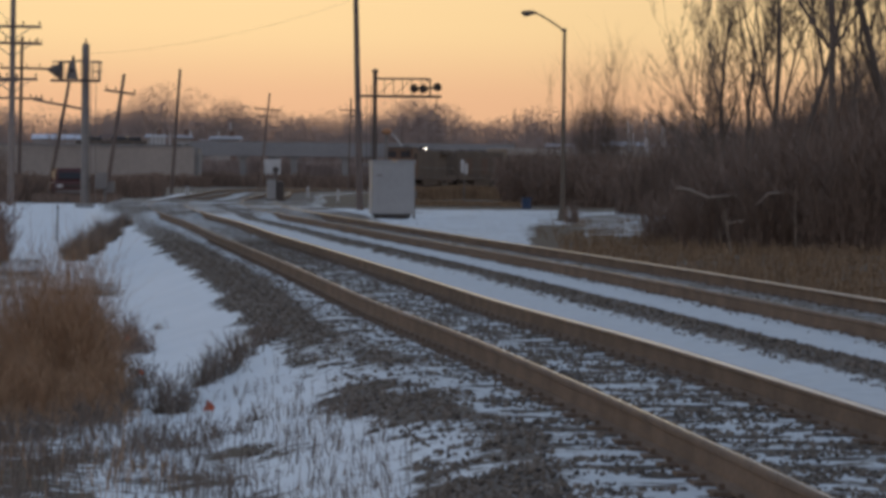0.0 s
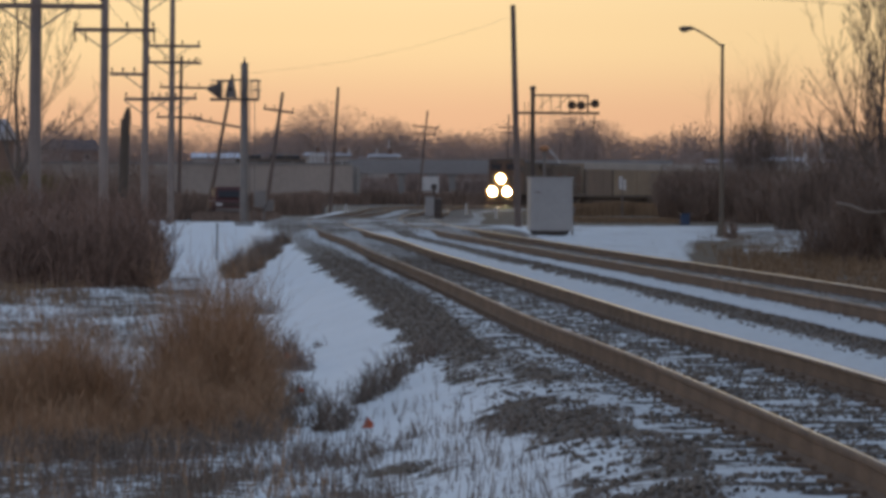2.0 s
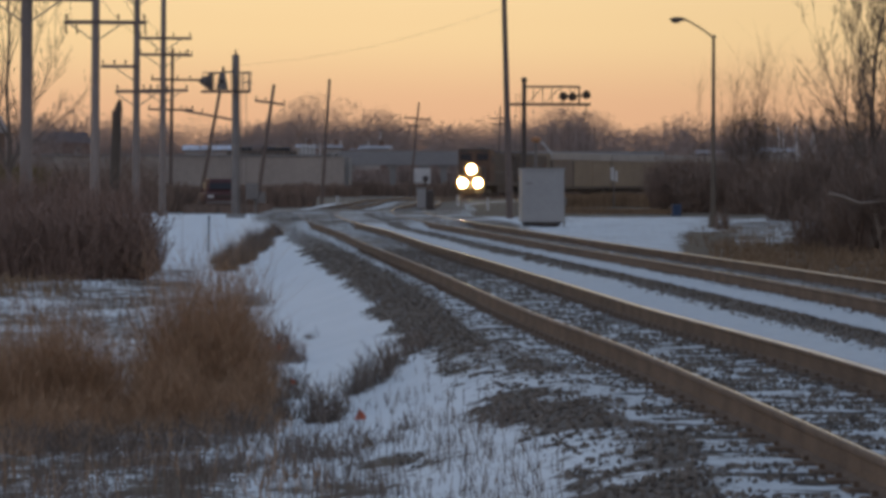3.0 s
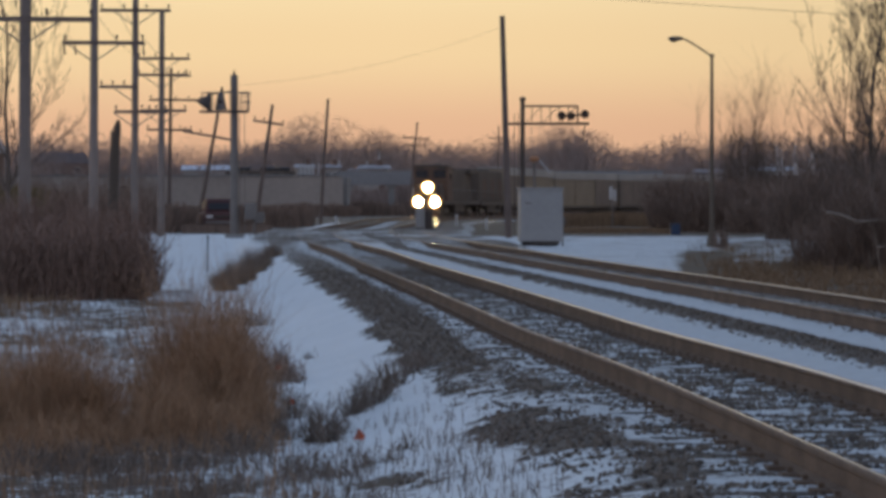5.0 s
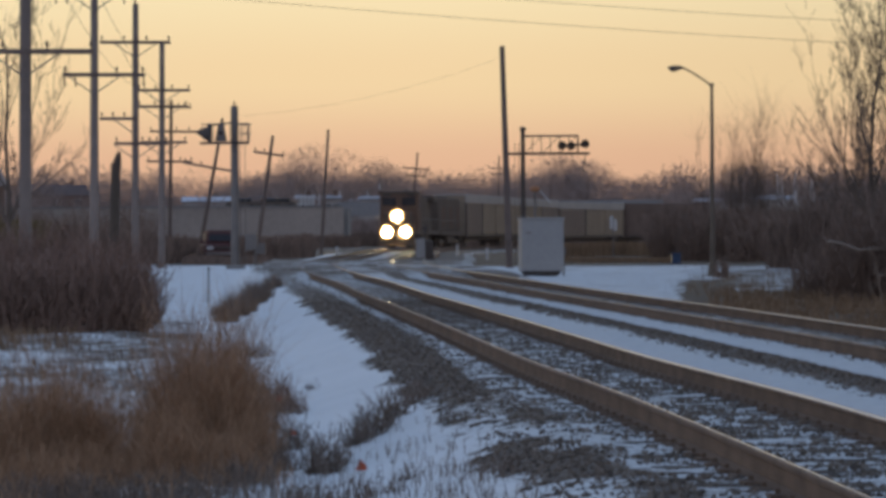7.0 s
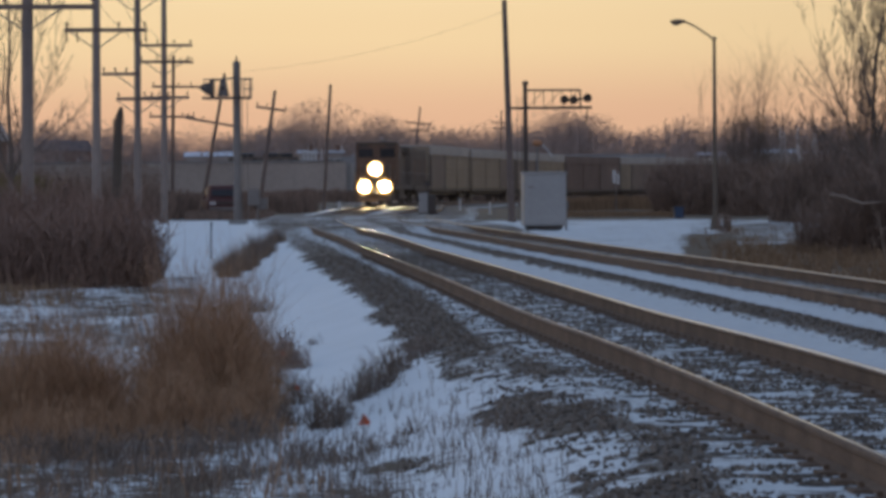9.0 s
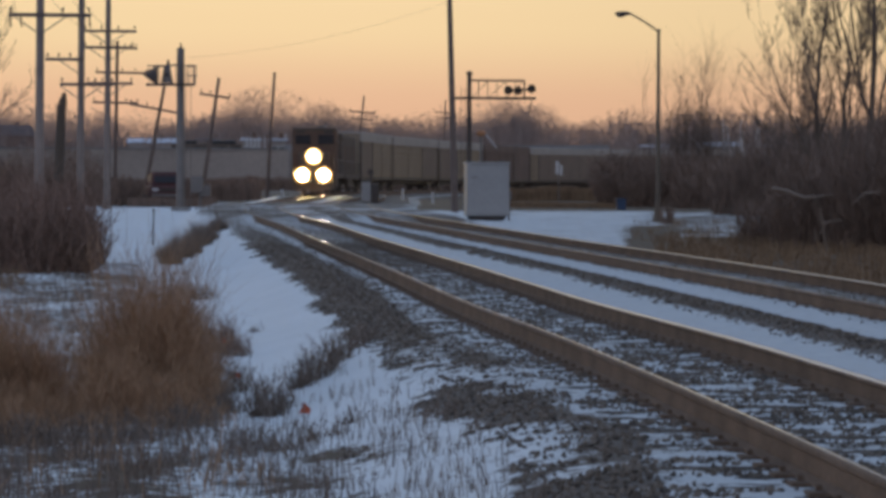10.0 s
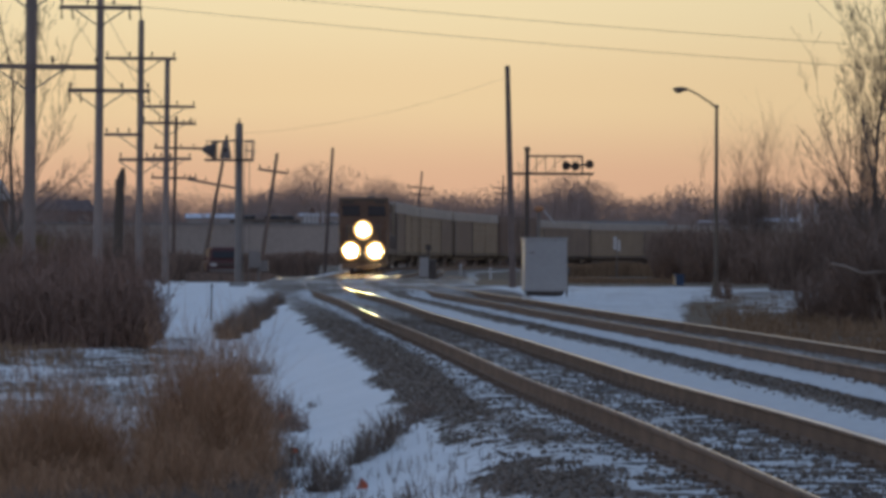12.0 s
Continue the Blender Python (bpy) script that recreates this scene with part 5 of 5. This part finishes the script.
def freight_car(length, smooth, door_first, pale, label, top=4.60):
    """A long high box car: one stretch of smooth plug doors, the rest ribbed along, under a pale band at the eaves."""
    t = thing("freight_car", Matrix(), label, "freight car", "freight cars")
    side, roof = (CAR_TAN, CAR_PALE) if pale else (CAR_BROWN, CAR_BROWN)
    leaf = CAR_DOOR if pale else CAR_BROWN
    low, band = 0.95, 0.62
    h = top - low
    a, b = 0.45, length - 0.45
    d0, d1 = (a + 0.3, a + smooth) if door_first else (b - smooth, b - 0.3)
    r0, r1 = (d1, b) if door_first else (a, d0)
    part("body", box(B(), (0, length / 2, low + h / 2), (2.80, b - a, h), 0.02), side, t)
    part("roof", box(B(), (0, length / 2, top + 0.05), (2.98, b - a + 0.1, 0.14), 0.04), roof, t)
    for i in range(16):
        part("roof_rib", box(B(), (0, a + 0.6 + i * (b - a - 1.2) / 15, top + 0.14), (2.9, 0.09, 0.05)), roof, t)
    part("centre_sill", box(B(), (0, length / 2, 0.78), (1.5, b - a, 0.45), 0.03), DARK, t)
    for sx in (-1, 1):
        part("eaves_band", box(B(), (sx * 1.44, length / 2, top - band / 2), (0.10, b - a, band), 0.02), roof, t)
        part("side_sill", box(B(), (sx * 1.43, length / 2, low + 0.10), (0.10, b - a, 0.26), 0.02), DARK, t)
        n = max(1, round(smooth / 3.1))
        for i in range(n):
            y = d0 + (i + 0.5) * (d1 - d0) / n
            part("door", box(B(), (sx * 1.43, y, low + 0.24 + (h - band - 0.3) / 2), (0.08, (d1 - d0) / n - 0.05, h - band - 0.34), 0.02), leaf, t)
        for y in (d0 - 0.12, d1 + 0.12):
            part("door_post", box(B(), (sx * 1.45, y, low + (h - band) / 2), (0.14, 0.34, h - band - 0.02), 0.02), DARK, t)
        for k in range(6):
            z = low + 0.48 + k * (h - band - 0.6) / 5
            part("side_rib", box(B(), (sx * 1.425, (r0 + r1) / 2, z), (0.10, r1 - r0 - 0.5, 0.15), 0.03), side, t)
        for k in range(3):
            y = r0 + 0.35 + k * (r1 - r0 - 0.7) / 2
            part("side_post", box(B(), (sx * 1.44, y, low + (h - band) / 2), (0.12, 0.16, h - band - 0.02), 0.02), side, t)
    for y in (0.12, length - 0.12):
        part("coupler", box(B(), (0, y, 0.88), (0.28, 0.5, 0.26), 0.04), DARK, t)
    bogie(t, 3.0)
    bogie(t, length - 3.0)
    return t


LOCO = locomotive()
PALE_CAR = "long tan ribbed box car with brown doors and pale eaves"
CARS = [(22.2, 15.2, booster_unit())]
at = 37.6
for long, smooth, first, pale in ((26.6, 9.0, True, True), (26.6, 9.2, False, True), (26.6, 10.0, True, True), (22.6, 8.0, False, False), (26.0, 22.5, False, True),
                                  (26.6, 9.4, False, True), (26.6, 10.0, True, True), (22.6, 8.0, True, False), (26.6, 9.2, False, True), (26.6, 10.0, True, True)):
    CARS.append((at, long, freight_car(long, smooth, first, pale, PALE_CAR if pale else "oxide brown box car in a moving freight train")))
    at += long + 0.15

STATIONS = np.arange(100.0, 640.0, 0.5)


def running_line(y):
    """The line goes on straight where the curve ends."""
    if y <= 428:
        return spot(y)[0]
    a, b = spot(426)[0], spot(428)[0]
    return b + (b - a) / 2 * (y - 428)


LINE = [running_line(y) for y in STATIONS]
MILES = np.concatenate([[0.0], np.cumsum([(b - a).length for a, b in zip(LINE, LINE[1:])])])
COLS = np.array([tuple(p) for p in LINE])


def on_line(s):
    return Vector([float(np.interp(s, MILES, COLS[:, c])) for c in range(3)])


START, SPEED = float(np.interp(351.2, STATIONS, MILES)), 0.0
SPEED = (START - float(np.interp(202.0, STATIONS, MILES))) / 12.0


def riding(front, length):
    """The pose of a car whose front is so far along the line."""
    a, b = on_line(front + length * 0.15), on_line(front + length * 0.85)
    d = (b - a).normalized()
    q = Matrix((d.cross(Vector((0, 0, 1))).normalized(), d, Vector((0, 0, 1)))).transposed().to_4x4()
    return Matrix.Translation(a - d * length * 0.15) @ q


def motions():
    times = [0.5 * i for i in range(25)]
    lag = {t: 1.4 * (1 - ease(0.0, 1.5, t)) - 1.2 * ease(0.3, 1.5, t) * (1 - ease(3.0, 6.0, t)) for t in times}
    walk(LOCO, [(t, riding(START - SPEED * t + lag[t], 22.0)) for t in times])
    for behind, long, car in CARS:
        walk(car, [(t, riding(START - SPEED * t + lag[t] + behind, long)) for t in times])


# ---- the distance: retaining wall, overbridge, houses, woods ----
WALL = mat("grey_wall_panels", (0.50, 0.435, 0.37), (0.37, 0.32, 0.275), grain=2, stain=0.15)
GIRDER = mat("grey_girder_paint", (0.335, 0.33, 0.325), (0.245, 0.24, 0.238), rough=0.6, grain=2, stain=0.2)
ROOFSNOW = mat("roof_snow", (0.80, 0.82, 0.86), (0.68, 0.70, 0.75), grain=2, stain=0.3)
DARKROOF = mat("weathered_shingle_roof", (0.16, 0.13, 0.125), (0.10, 0.082, 0.08), grain=2, stain=0.3)
THINSNOW = mat("thin_patchy_roof_snow", (0.62, 0.60, 0.60), (0.24, 0.21, 0.20), grain=1.2, stain=0.25)
SIDING = mat("pale_house_siding", (0.50, 0.45, 0.40), (0.36, 0.32, 0.29), grain=2, stain=0.3)
BRICKWORK = mat("brown_house_brick", (0.25, 0.16, 0.12), (0.17, 0.11, 0.08), grain=3, stain=0.3)

D = 440
wall = thing("retaining_wall", pose(0, D, 0), "long grey concrete panel retaining wall in the distance", "wall")
x0, x1, zt, zb = -58.5, -12.71, 4.41, -1.2
n = 34
for i in range(n):
    a, b = x0 + (x1 - x0) * i / n, x0 + (x1 - x0) * (i + 1) / n
    part("panel", box(B(), ((a + b) / 2, 0, (zt + zb) / 2), (b - a - 0.06, 0.4, zt - zb), 0.02), WALL, wall)
    part("pilaster", box(B(), (b, -0.25, (zt + zb) / 2), (0.3, 0.16, zt - zb - 0.02), 0.02), WALL, wall)
part("coping", box(B(), ((x0 + x1) / 2, -0.05, zt + 0.15), (x1 - x0, 0.7, 0.25), 0.03), CONCRETE, wall)

D = 470
bridge = thing("road_bridge", pose(0, D, 0), "low grey girder road bridge with concrete piers in the distance", "bridge")
x0, x1, zt, zb = -14.13, 31.25, 5.16, 3.42
part("girder", box(B(), ((x0 + x1) / 2, 0, (zt + zb) / 2), (x1 - x0, 1.0, zt - zb), 0.05), GIRDER, bridge)
part("parapet", box(B(), ((x0 + x1) / 2, 0.1, zt + 0.1), (x1 - x0, 0.5, 0.3), 0.03), CONCRETE, bridge)
part("deck", box(B(), ((x0 + x1) / 2, 5, zt - 0.3), (x1 - x0, 9, 0.4)), CONCRETE, bridge)
for x in (620, 700, 755, 790, 880, 960, 1060):
    X = (x - 784) * D / 5955
    part("pier", box(B(), (X, 0.3, (zb - 1.2) / 2), (0.9, 0.9, zb + 1.2), 0.05), CONCRETE, bridge)
    part("pier_cap", box(B(), (X, 0.3, zb - 0.15), (1.6, 1.1, 0.3), 0.03), CONCRETE, bridge)
part("abutment", box(B(), (-2.53, -0.6, 1.0), (2.3, 0.5, 4.0), 0.05), WHITE, bridge, "whitewashed concrete abutment")


def house(x, y, w, h, rz, walls, label, z=0.0, cover=None, pitch=0.13, posts=0):
    t = thing("house", pose(x, y, z, 0, 0, rz), label, "house", "distant houses")
    d, r = w * 0.7, w * pitch
    part("house_body", box(B(), (0, 0, h / 2 - 3), (w, d, h + 6), 0.05), walls, t)
    bm = B()
    vs = [bm.verts.new(v) for v in ((-w / 2 - 0.4, -d / 2 - 0.4, h), (w / 2 + 0.4, -d / 2 - 0.4, h), (w / 2 + 0.4, d / 2 + 0.4, h), (-w / 2 - 0.4, d / 2 + 0.4, h), (-w / 2 - 0.2, 0, h + r), (w / 2 + 0.2, 0, h + r))]
    for f in ((0, 1, 5, 4), (2, 3, 4, 5), (0, 4, 3), (1, 2, 5), (3, 2, 1, 0)):
        bm.faces.new([vs[i] for i in f])
    roof = part("roof", bm, cover or THINSNOW, t)
    for k in range(posts):
        part("porch_post", box(B(), (-w * 0.35 + k * w * 0.7 / (posts - 1), -d / 2 - 1.5, h / 2 - 0.2), (0.32, 0.32, h + 1.2), 0.02), WHITE, t)
    part("chimney", box(B(), (w * 0.2, d * 0.1, h + r), (0.7, 0.7, 1.6), 0.03), BRICKWORK, roof)
    for k in range(max(2, int(w / 3))):
        px = -w / 2 + (k + 0.5) * w / max(2, int(w / 3))
        win = part("window", box(B(), (px, -d / 2 - 0.03, h * 0.55), (1.1, 0.06, 1.3), 0.01), WHITE, t)
        part("pane", box(B(), (px, -d / 2 - 0.07, h * 0.55), (0.9, 0.03, 1.1)), BLACKGLASS, win)
    part("door", box(B(), (w * 0.3, -d / 2 - 0.04, 1.0), (0.95, 0.08, 2.05), 0.01), BRICKWORK, t)
    return t


for x, y, d, wpx, rz, walls, cover, pitch, posts, words in (
        (372, 300, 600, 82, 4, SIDING, ROOFSNOW, 0.10, 0, "distant low house with a snow-covered roof"), (475, 300, 620, 50, -8, BRICKWORK, DARKROOF, 0.2, 0, "distant brown brick house with a dark roof"),
        (546, 296, 505, 30, 10, SIDING, THINSNOW, 0.2, 4, "distant pale house with white posts"), (594, 296, 510, 28, 3, SIDING, THINSNOW, 0.2, 0, "distant pale house with a patchy snowy roof"),
        (670, 298, 506, 50, -4, SIDING, THINSNOW, 0.12, 0, "distant pale house with a patchy snowy roof"), (715, 306, 660, 34, 8, BRICKWORK, DARKROOF, 0.2, 0, "distant brown brick house with a dark roof"),
        (1376, 303, 470, 75, -6, SIDING, THINSNOW, 0.10, 0, "distant low house with a patchy snowy roof"), (1445, 304, 600, 40, 6, BRICKWORK, THINSNOW, 0.12, 0, "distant low house with a patchy snowy roof"),
        (1260, 306, 640, 50, 4, BRICKWORK, THINSNOW, 0.12, 0, "distant low house with a patchy snowy roof"), 
        (-48, 270, 430, 104, -14, BRICKWORK, THINSNOW, 0.36, 0, "brown house with a steep roof under patchy snow"), (640, 304, 590, 44, 5, SIDING, THINSNOW, 0.15, 0, "distant pale house with a patchy snowy roof"),
        (118, 288, 640, 80, 18, BRICKWORK, DARKROOF, 0.24, 0, "distant barn-like brown building with a dark gable roof"), (1700, 300, 600, 90, 0, SIDING, THINSNOW, 0.13, 0, "distant pale house with a patchy snowy roof")):
    X, w, eave = (x - 784) * d / 5955, wpx * d / 5955, 1.45 + (352 - y) * d / 5955
    house(X, d, w, 3.2, rz, walls, words, eave - 3.2, cover, pitch, posts)

# pale birch trunks in front of the houses, each a tapered leaning stem with a few thin limbs
BIRCH = mat("white_birch_bark", (0.82, 0.79, 0.76), (0.55, 0.51, 0.48), grain=6, stain=1.5)
rng = random.Random(77)
for x, d, top, lean in ((1388, 462, 258, -3), (1399, 462, 264, -5), (1410, 464, 256, 2), (1422, 464, 262, -4), (1436, 466, 266, 3), (1450, 466, 270, -2),
                           (546, 524, 280, 1), (572, 522, 288, -1), (604, 526, 284, 2), (680, 520, 268, -1), (655, 521, 284, 1)):
    X, z1 = (x - 784) * d / 5955, 1.45 + (352 - top) * d / 5955
    base = -0.7 if x < 700 else -1.0
    t = thing("birch_tree", pose(X, d, base, 0, lean, 0), "slender white-barked leafless birch tree", "tree", "birches")
    part("trunk", rod(B(), (0, 0, -0.4), (0, 0, z1 - base), 0.19, 0.11, 7), BIRCH, t)
    bm = B()
    for k in range(7):
        z = (z1 - base) * rng.uniform(0.55, 1.0)
        a = rng.uniform(0, 6.28)
        q = Vector((math.cos(a) * 0.9, math.sin(a) * 0.9, rng.uniform(0.8, 1.8)))
        rod(bm, (0, 0, z), Vector((0, 0, z)) + q, 0.05, 0.02, 4)
    part("crown", bm, BARK, t)

# a thin mast on the horizon
mast = thing("radio_mast", pose(56.5, 850, 0.0), "thin dark lattice mast on the horizon", "mast")
part("shaft", rod(B(), (0, 0, 0), (0, 0, 13.5), 0.36, 0.22, 6), DARK, mast)
part("spike", rod(B(), (0, 0, 13.5), (0, 0, 17.6), 0.12, 0.06, 6), DARK, mast)

# dark cars parked on the road above the wall
def roadside_car(x, d, z, rz):
    t = thing("roadside_car", pose(x, d, z, 0, 0, rz), "dark car parked on the road above the wall", "car", "roadside cars")
    part("car_body", box(B(), (0, 0, 0.62), (4.2, 1.75, 0.62), 0.12), LOCO_BLACK, t)
    part("cabin", box(B(), (0.2, 0, 1.15), (2.2, 1.5, 0.55), 0.16), BLACKGLASS, t)
    for sx in (-1.3, 1.3):
        for sy in (-0.8, 0.8):
            part("wheel", rod(B(), (sx, sy - 0.1, 0.32), (sx, sy + 0.1, 0.32), 0.32, None, 14), RUBBER, t)


tagged(part("upper_road", box(B(), (-38.0, 448.5, 1.55), (52.0, 15.0, 5.5), 0.05), CONCRETE), "raised road behind the retaining wall", "road", kind="structure")
for x, d, rz in ((434, 445, 4), (480, 446, -3), (503, 448, 2)):
    roadside_car((x - 784) * d / 5955, d, 4.30, rz)

# rising ground under the suburb
bm = B()
nx, ny = 90, 10
rows = []
for j in range(ny):
    y = 480 + 900 * (j / (ny - 1)) ** 1.6
    rows.append([bm.verts.new((-420 + 840 * i / (nx - 1), y, -0.6 + 3.6 * ease(480, 590, y) + 1.2 * lumps(i * 0.31, j * 0.7, 1.0, 2))) for i in range(nx)])
for j in range(ny - 1):
    for i in range(nx - 1):
        bm.faces.new((rows[j][i], rows[j][i + 1], rows[j + 1][i + 1], rows[j + 1][i]))
EARTH = mat("brown_winter_field", (0.13, 0.10, 0.08), (0.075, 0.058, 0.047), grain=1.5, stain=0.08)
tagged(part("rise", bm, EARTH), "brown winter slope rising behind the railway", "ground", kind="structure")


def woods(name, count, x0, x1, d0, d1, h0, h1, base, seed, label, material, twigs=150, wide=0.06):
    """A far belt of leafless trees: fans of twigs over short trunks, uneven along the top."""
    rng = random.Random(seed)
    V, Fc = [], []

    def stick(p, q, w):
        k = len(V)
        s = Vector((w, 0, 0))
        V.extend((p - s, p + s, q + s * 0.3, q - s * 0.3))
        Fc.append((k, k + 1, k + 2, k + 3))

    for i in range(count):
        d = rng.uniform(d0, d1)
        X = (rng.uniform(x0, x1) - 784) * d / 5955
        h = rng.uniform(h0, h1) * (0.72 + 0.55 * abs(lumps(X, d, 0.02, seed)) + 0.18 * rng.random())
        root = Vector((X, d, base))
        cw, mid = h * rng.uniform(0.26, 0.46), root + Vector((0, 0, h * 0.58))
        stick(root, root + Vector((rng.gauss(0, 0.3), 0, h * 0.55)), 0.014 * h)
        for k in range(7):
            a = rng.uniform(0, 2 * math.pi)
            stick(root + Vector((0, 0, h * rng.uniform(0.2, 0.4))), mid + Vector((math.cos(a) * cw * 0.7, math.sin(a) * cw * 0.7, h * rng.uniform(0, 0.25))), 0.006 * h)
        for _ in range(twigs):
            v = Vector((rng.gauss(0, 1), rng.gauss(0, 1), rng.gauss(0.15, 1))).normalized() * rng.random() ** 0.45
            p = mid + Vector((v.x * cw, v.y * cw, v.z * h * 0.40))
            e = (v + Vector((rng.gauss(0, 0.9), 0, 0.2 + rng.gauss(0, 0.6)))).normalized()
            stick(p, p + e * h * rng.uniform(0.03, 0.07), wide * rng.uniform(0.5, 1.2))
    return tagged(raw(name, V, Fc, material), label, "trees", kind="stuff")


# The far belts take the paled twig colour, which stands in for haze.
woods("far_woods", 560, -260, 1980, 690, 820, 11.2, 14.1, 2.0, 21, "belt of leafless trees along the horizon", HAZETWIG, 280, 0.079)
woods("suburb_trees", 95, -50, 1040, 560, 640, 9, 12, 1.0, 22, "leafless trees among distant houses", HAZETWIG, 520, 0.030)
woods("wall_trees", 17, 490, 705, 530, 590, 12.0, 14.5, 0.5, 28, "tall leafless trees behind the wall", HAZETWIG, 1250, 0.030)
woods("bridge_trees", 10, 945, 1060, 560, 600, 11.5, 14.0, 0.5, 29, "leafless trees behind the bridge", HAZETWIG, 1500, 0.034)
woods("right_suburb_trees", 60, 1140, 1560, 480, 620, 6, 9, 0.5, 27, "leafless trees in front of distant houses", HAZETWIG, 260, 0.035)
woods("near_woods", 200, 1470, 2200, 230, 330, 4.5, 7.5, -0.8, 23, "dark leafless scrub woodland beside the railway", TWIG, 130, 0.04)
woods("low_woods", 120, 1190, 1480, 240, 330, 2.4, 3.6, -0.8, 25, "low dark leafless scrub beside the railway", TWIG, 130, 0.035)
woods("left_woods", 190, -300, 285, 300, 420, 3.4, 5.6, -0.8, 24, "dark leafless scrub beyond the pole line", TWIG, 130, 0.04)


def hedge(name, x0, x1, d, h, seed, n, label, material=None, w=0.05, base=None):
    """A ragged belt of brush."""
    V, Fc = [], []
    a, b = (x0 - 784) * d / 5955, (x1 - 784) * d / 5955
    rng = random.Random(seed)
    for _ in range(n):
        x, y = rng.uniform(a, b), d + rng.uniform(-3, 3)
        hh = h * rng.uniform(0.1, 1.0) ** 0.4 * (0.8 + 0.35 * lumps(x, y, 0.12, seed) + 0.2 * lumps(x, y, 0.5, seed))
        p = Vector((x, y, (floor_at(x, y) if base is None else base) - 0.1))
        q = p + Vector((rng.gauss(0, 0.25) * hh, rng.gauss(0, 0.2) * hh, hh))
        k = len(V)
        s = Vector((w * rng.uniform(0.5, 1.5), 0, 0))
        V.extend((p - s, p + s, q + s * 0.5, q - s * 0.3))
        Fc.append((k, k + 1, k + 2, k + 3))
    return tagged(raw(name, V, Fc, material or TWIG), label, "brush", kind="stuff")


hedge("wall_brush", 100, 640, 432, 1.3, 31, 9000, "dark brush along the foot of the wall")
hedge("horizon_brush", -300, 2300, 730, 8.0, 38, 20000, "brown brush and trees on the horizon, paled for haze", HAZETWIG, 0.11, 2.0)
hedge("bridge_brush", 600, 1250, 455, 2.6, 32, 9000, "dark brush under the bridge")
hedge("left_brush", -300, 330, 178, 2.2, 33, 9000, "dark brush behind the crossing road", None, 0.03)
hedge("right_brush", 1166, 2200, 205, 3.3, 34, 15000, "dark brush behind the snowy verge", None, 0.035)
hedge("under_bridge_scrub", 600, 1250, 500, 5.0, 37, 12000, "dark scrub behind the bridge piers", HAZETWIG, 0.12)
hedge("verge_straw", 930, 1190, 228, 1.2, 35, 9000, "dull straw-coloured grass below the far curve", VERGE, 0.03)
hedge("verge_brush", 985, 1190, 186, 0.45, 39, 5000, "low brown grass behind the relay cabinet", VERGE, 0.025)
hedge("olive_hedge", -330, 62, 168, 3.0, 40, 9000, "dull olive evergreen hedge beyond the pole line", OLIVE, 0.035)
hedge("road_edge_brush", 335, 480, 174.5, 0.65, 41, 2600, "dark brush along the crossing road", None, 0.022)
hedge("wall_foot_brush", 90, 640, 428, 2.0, 42, 6000, "tall dark brush along the wall", None, 0.05)
hedge("mid_brush", 330, 560, 215, 1.6, 36, 5000, "dark brush beyond the crossing", None, 0.03)

# lamp on a building far behind
lampm = lamp_mat("distant_lamp", (1.0, 0.97, 0.9), 12.0)
for x, d, y, r in ((1021, 465, 311, 0.15), (99, 520, 318, 0.10), (108, 520, 309, 0.05)):
    X, Z = (x - 784) * d / 5955, 1.45 + (352 - y) * d / 5955
    far_lamp = thing("flood_lamp", pose(X, d, Z), "small white floodlight on a mast far behind the railway", "lamp", "floodlights")
    part("lens", ball(B(), (0, 0, 0), r), lampm, far_lamp)
    part("housing", box(B(), (0, 0.3, 0), (0.5, 0.4, 0.5), 0.05), DARK, far_lamp)
    part("mast", rod(B(), (0, 0.45, -Z - 1.0), (0, 0.45, 0.2), 0.08, None, 8), STEEL, far_lamp)


# ---- sleepers under the near stretch of both tracks ----
def sleepers(track, second, y0, y1):
    bm = box(B(), (0, 0, -0.09), (2.6, 0.23, 0.18), 0.015)
    me = bpy.data.meshes.new("sleeper")
    bm.to_mesh(me)
    bm.free()
    me.materials.append(SLEEPER)
    bm = box(B(), (0, 0, 0.012), (0.34, 0.19, 0.024))
    for u, v in ((-0.10, 0.05), (0.10, -0.05)):
        box(bm, (u, v, 0.035), (0.03, 0.03, 0.04))
    plate = bpy.data.meshes.new("tie_plate")
    bm.to_mesh(plate)
    bm.free()
    plate.materials.append(RUST)
    y = y0
    while y < y1:
        p, a = spot(y, second * apart(y))
        s = new("sleeper", me)
        s.parent = track
        s.matrix_basis = Matrix.Translation((p.x, p.y, p.z - 0.200)) @ pose(0, 0, 0, 0, 0, math.degrees(a))
        for side in (-0.752, 0.752):
            k = new("tie_plate", plate)
            k.parent = s
            k.matrix_basis = Matrix.Translation((side, 0, 0.0))
        y += 0.55


sleepers(TRACK_NEAR, 0, -2, 80)
sleepers(TRACK_FAR, 1, 8, 90)

motions()
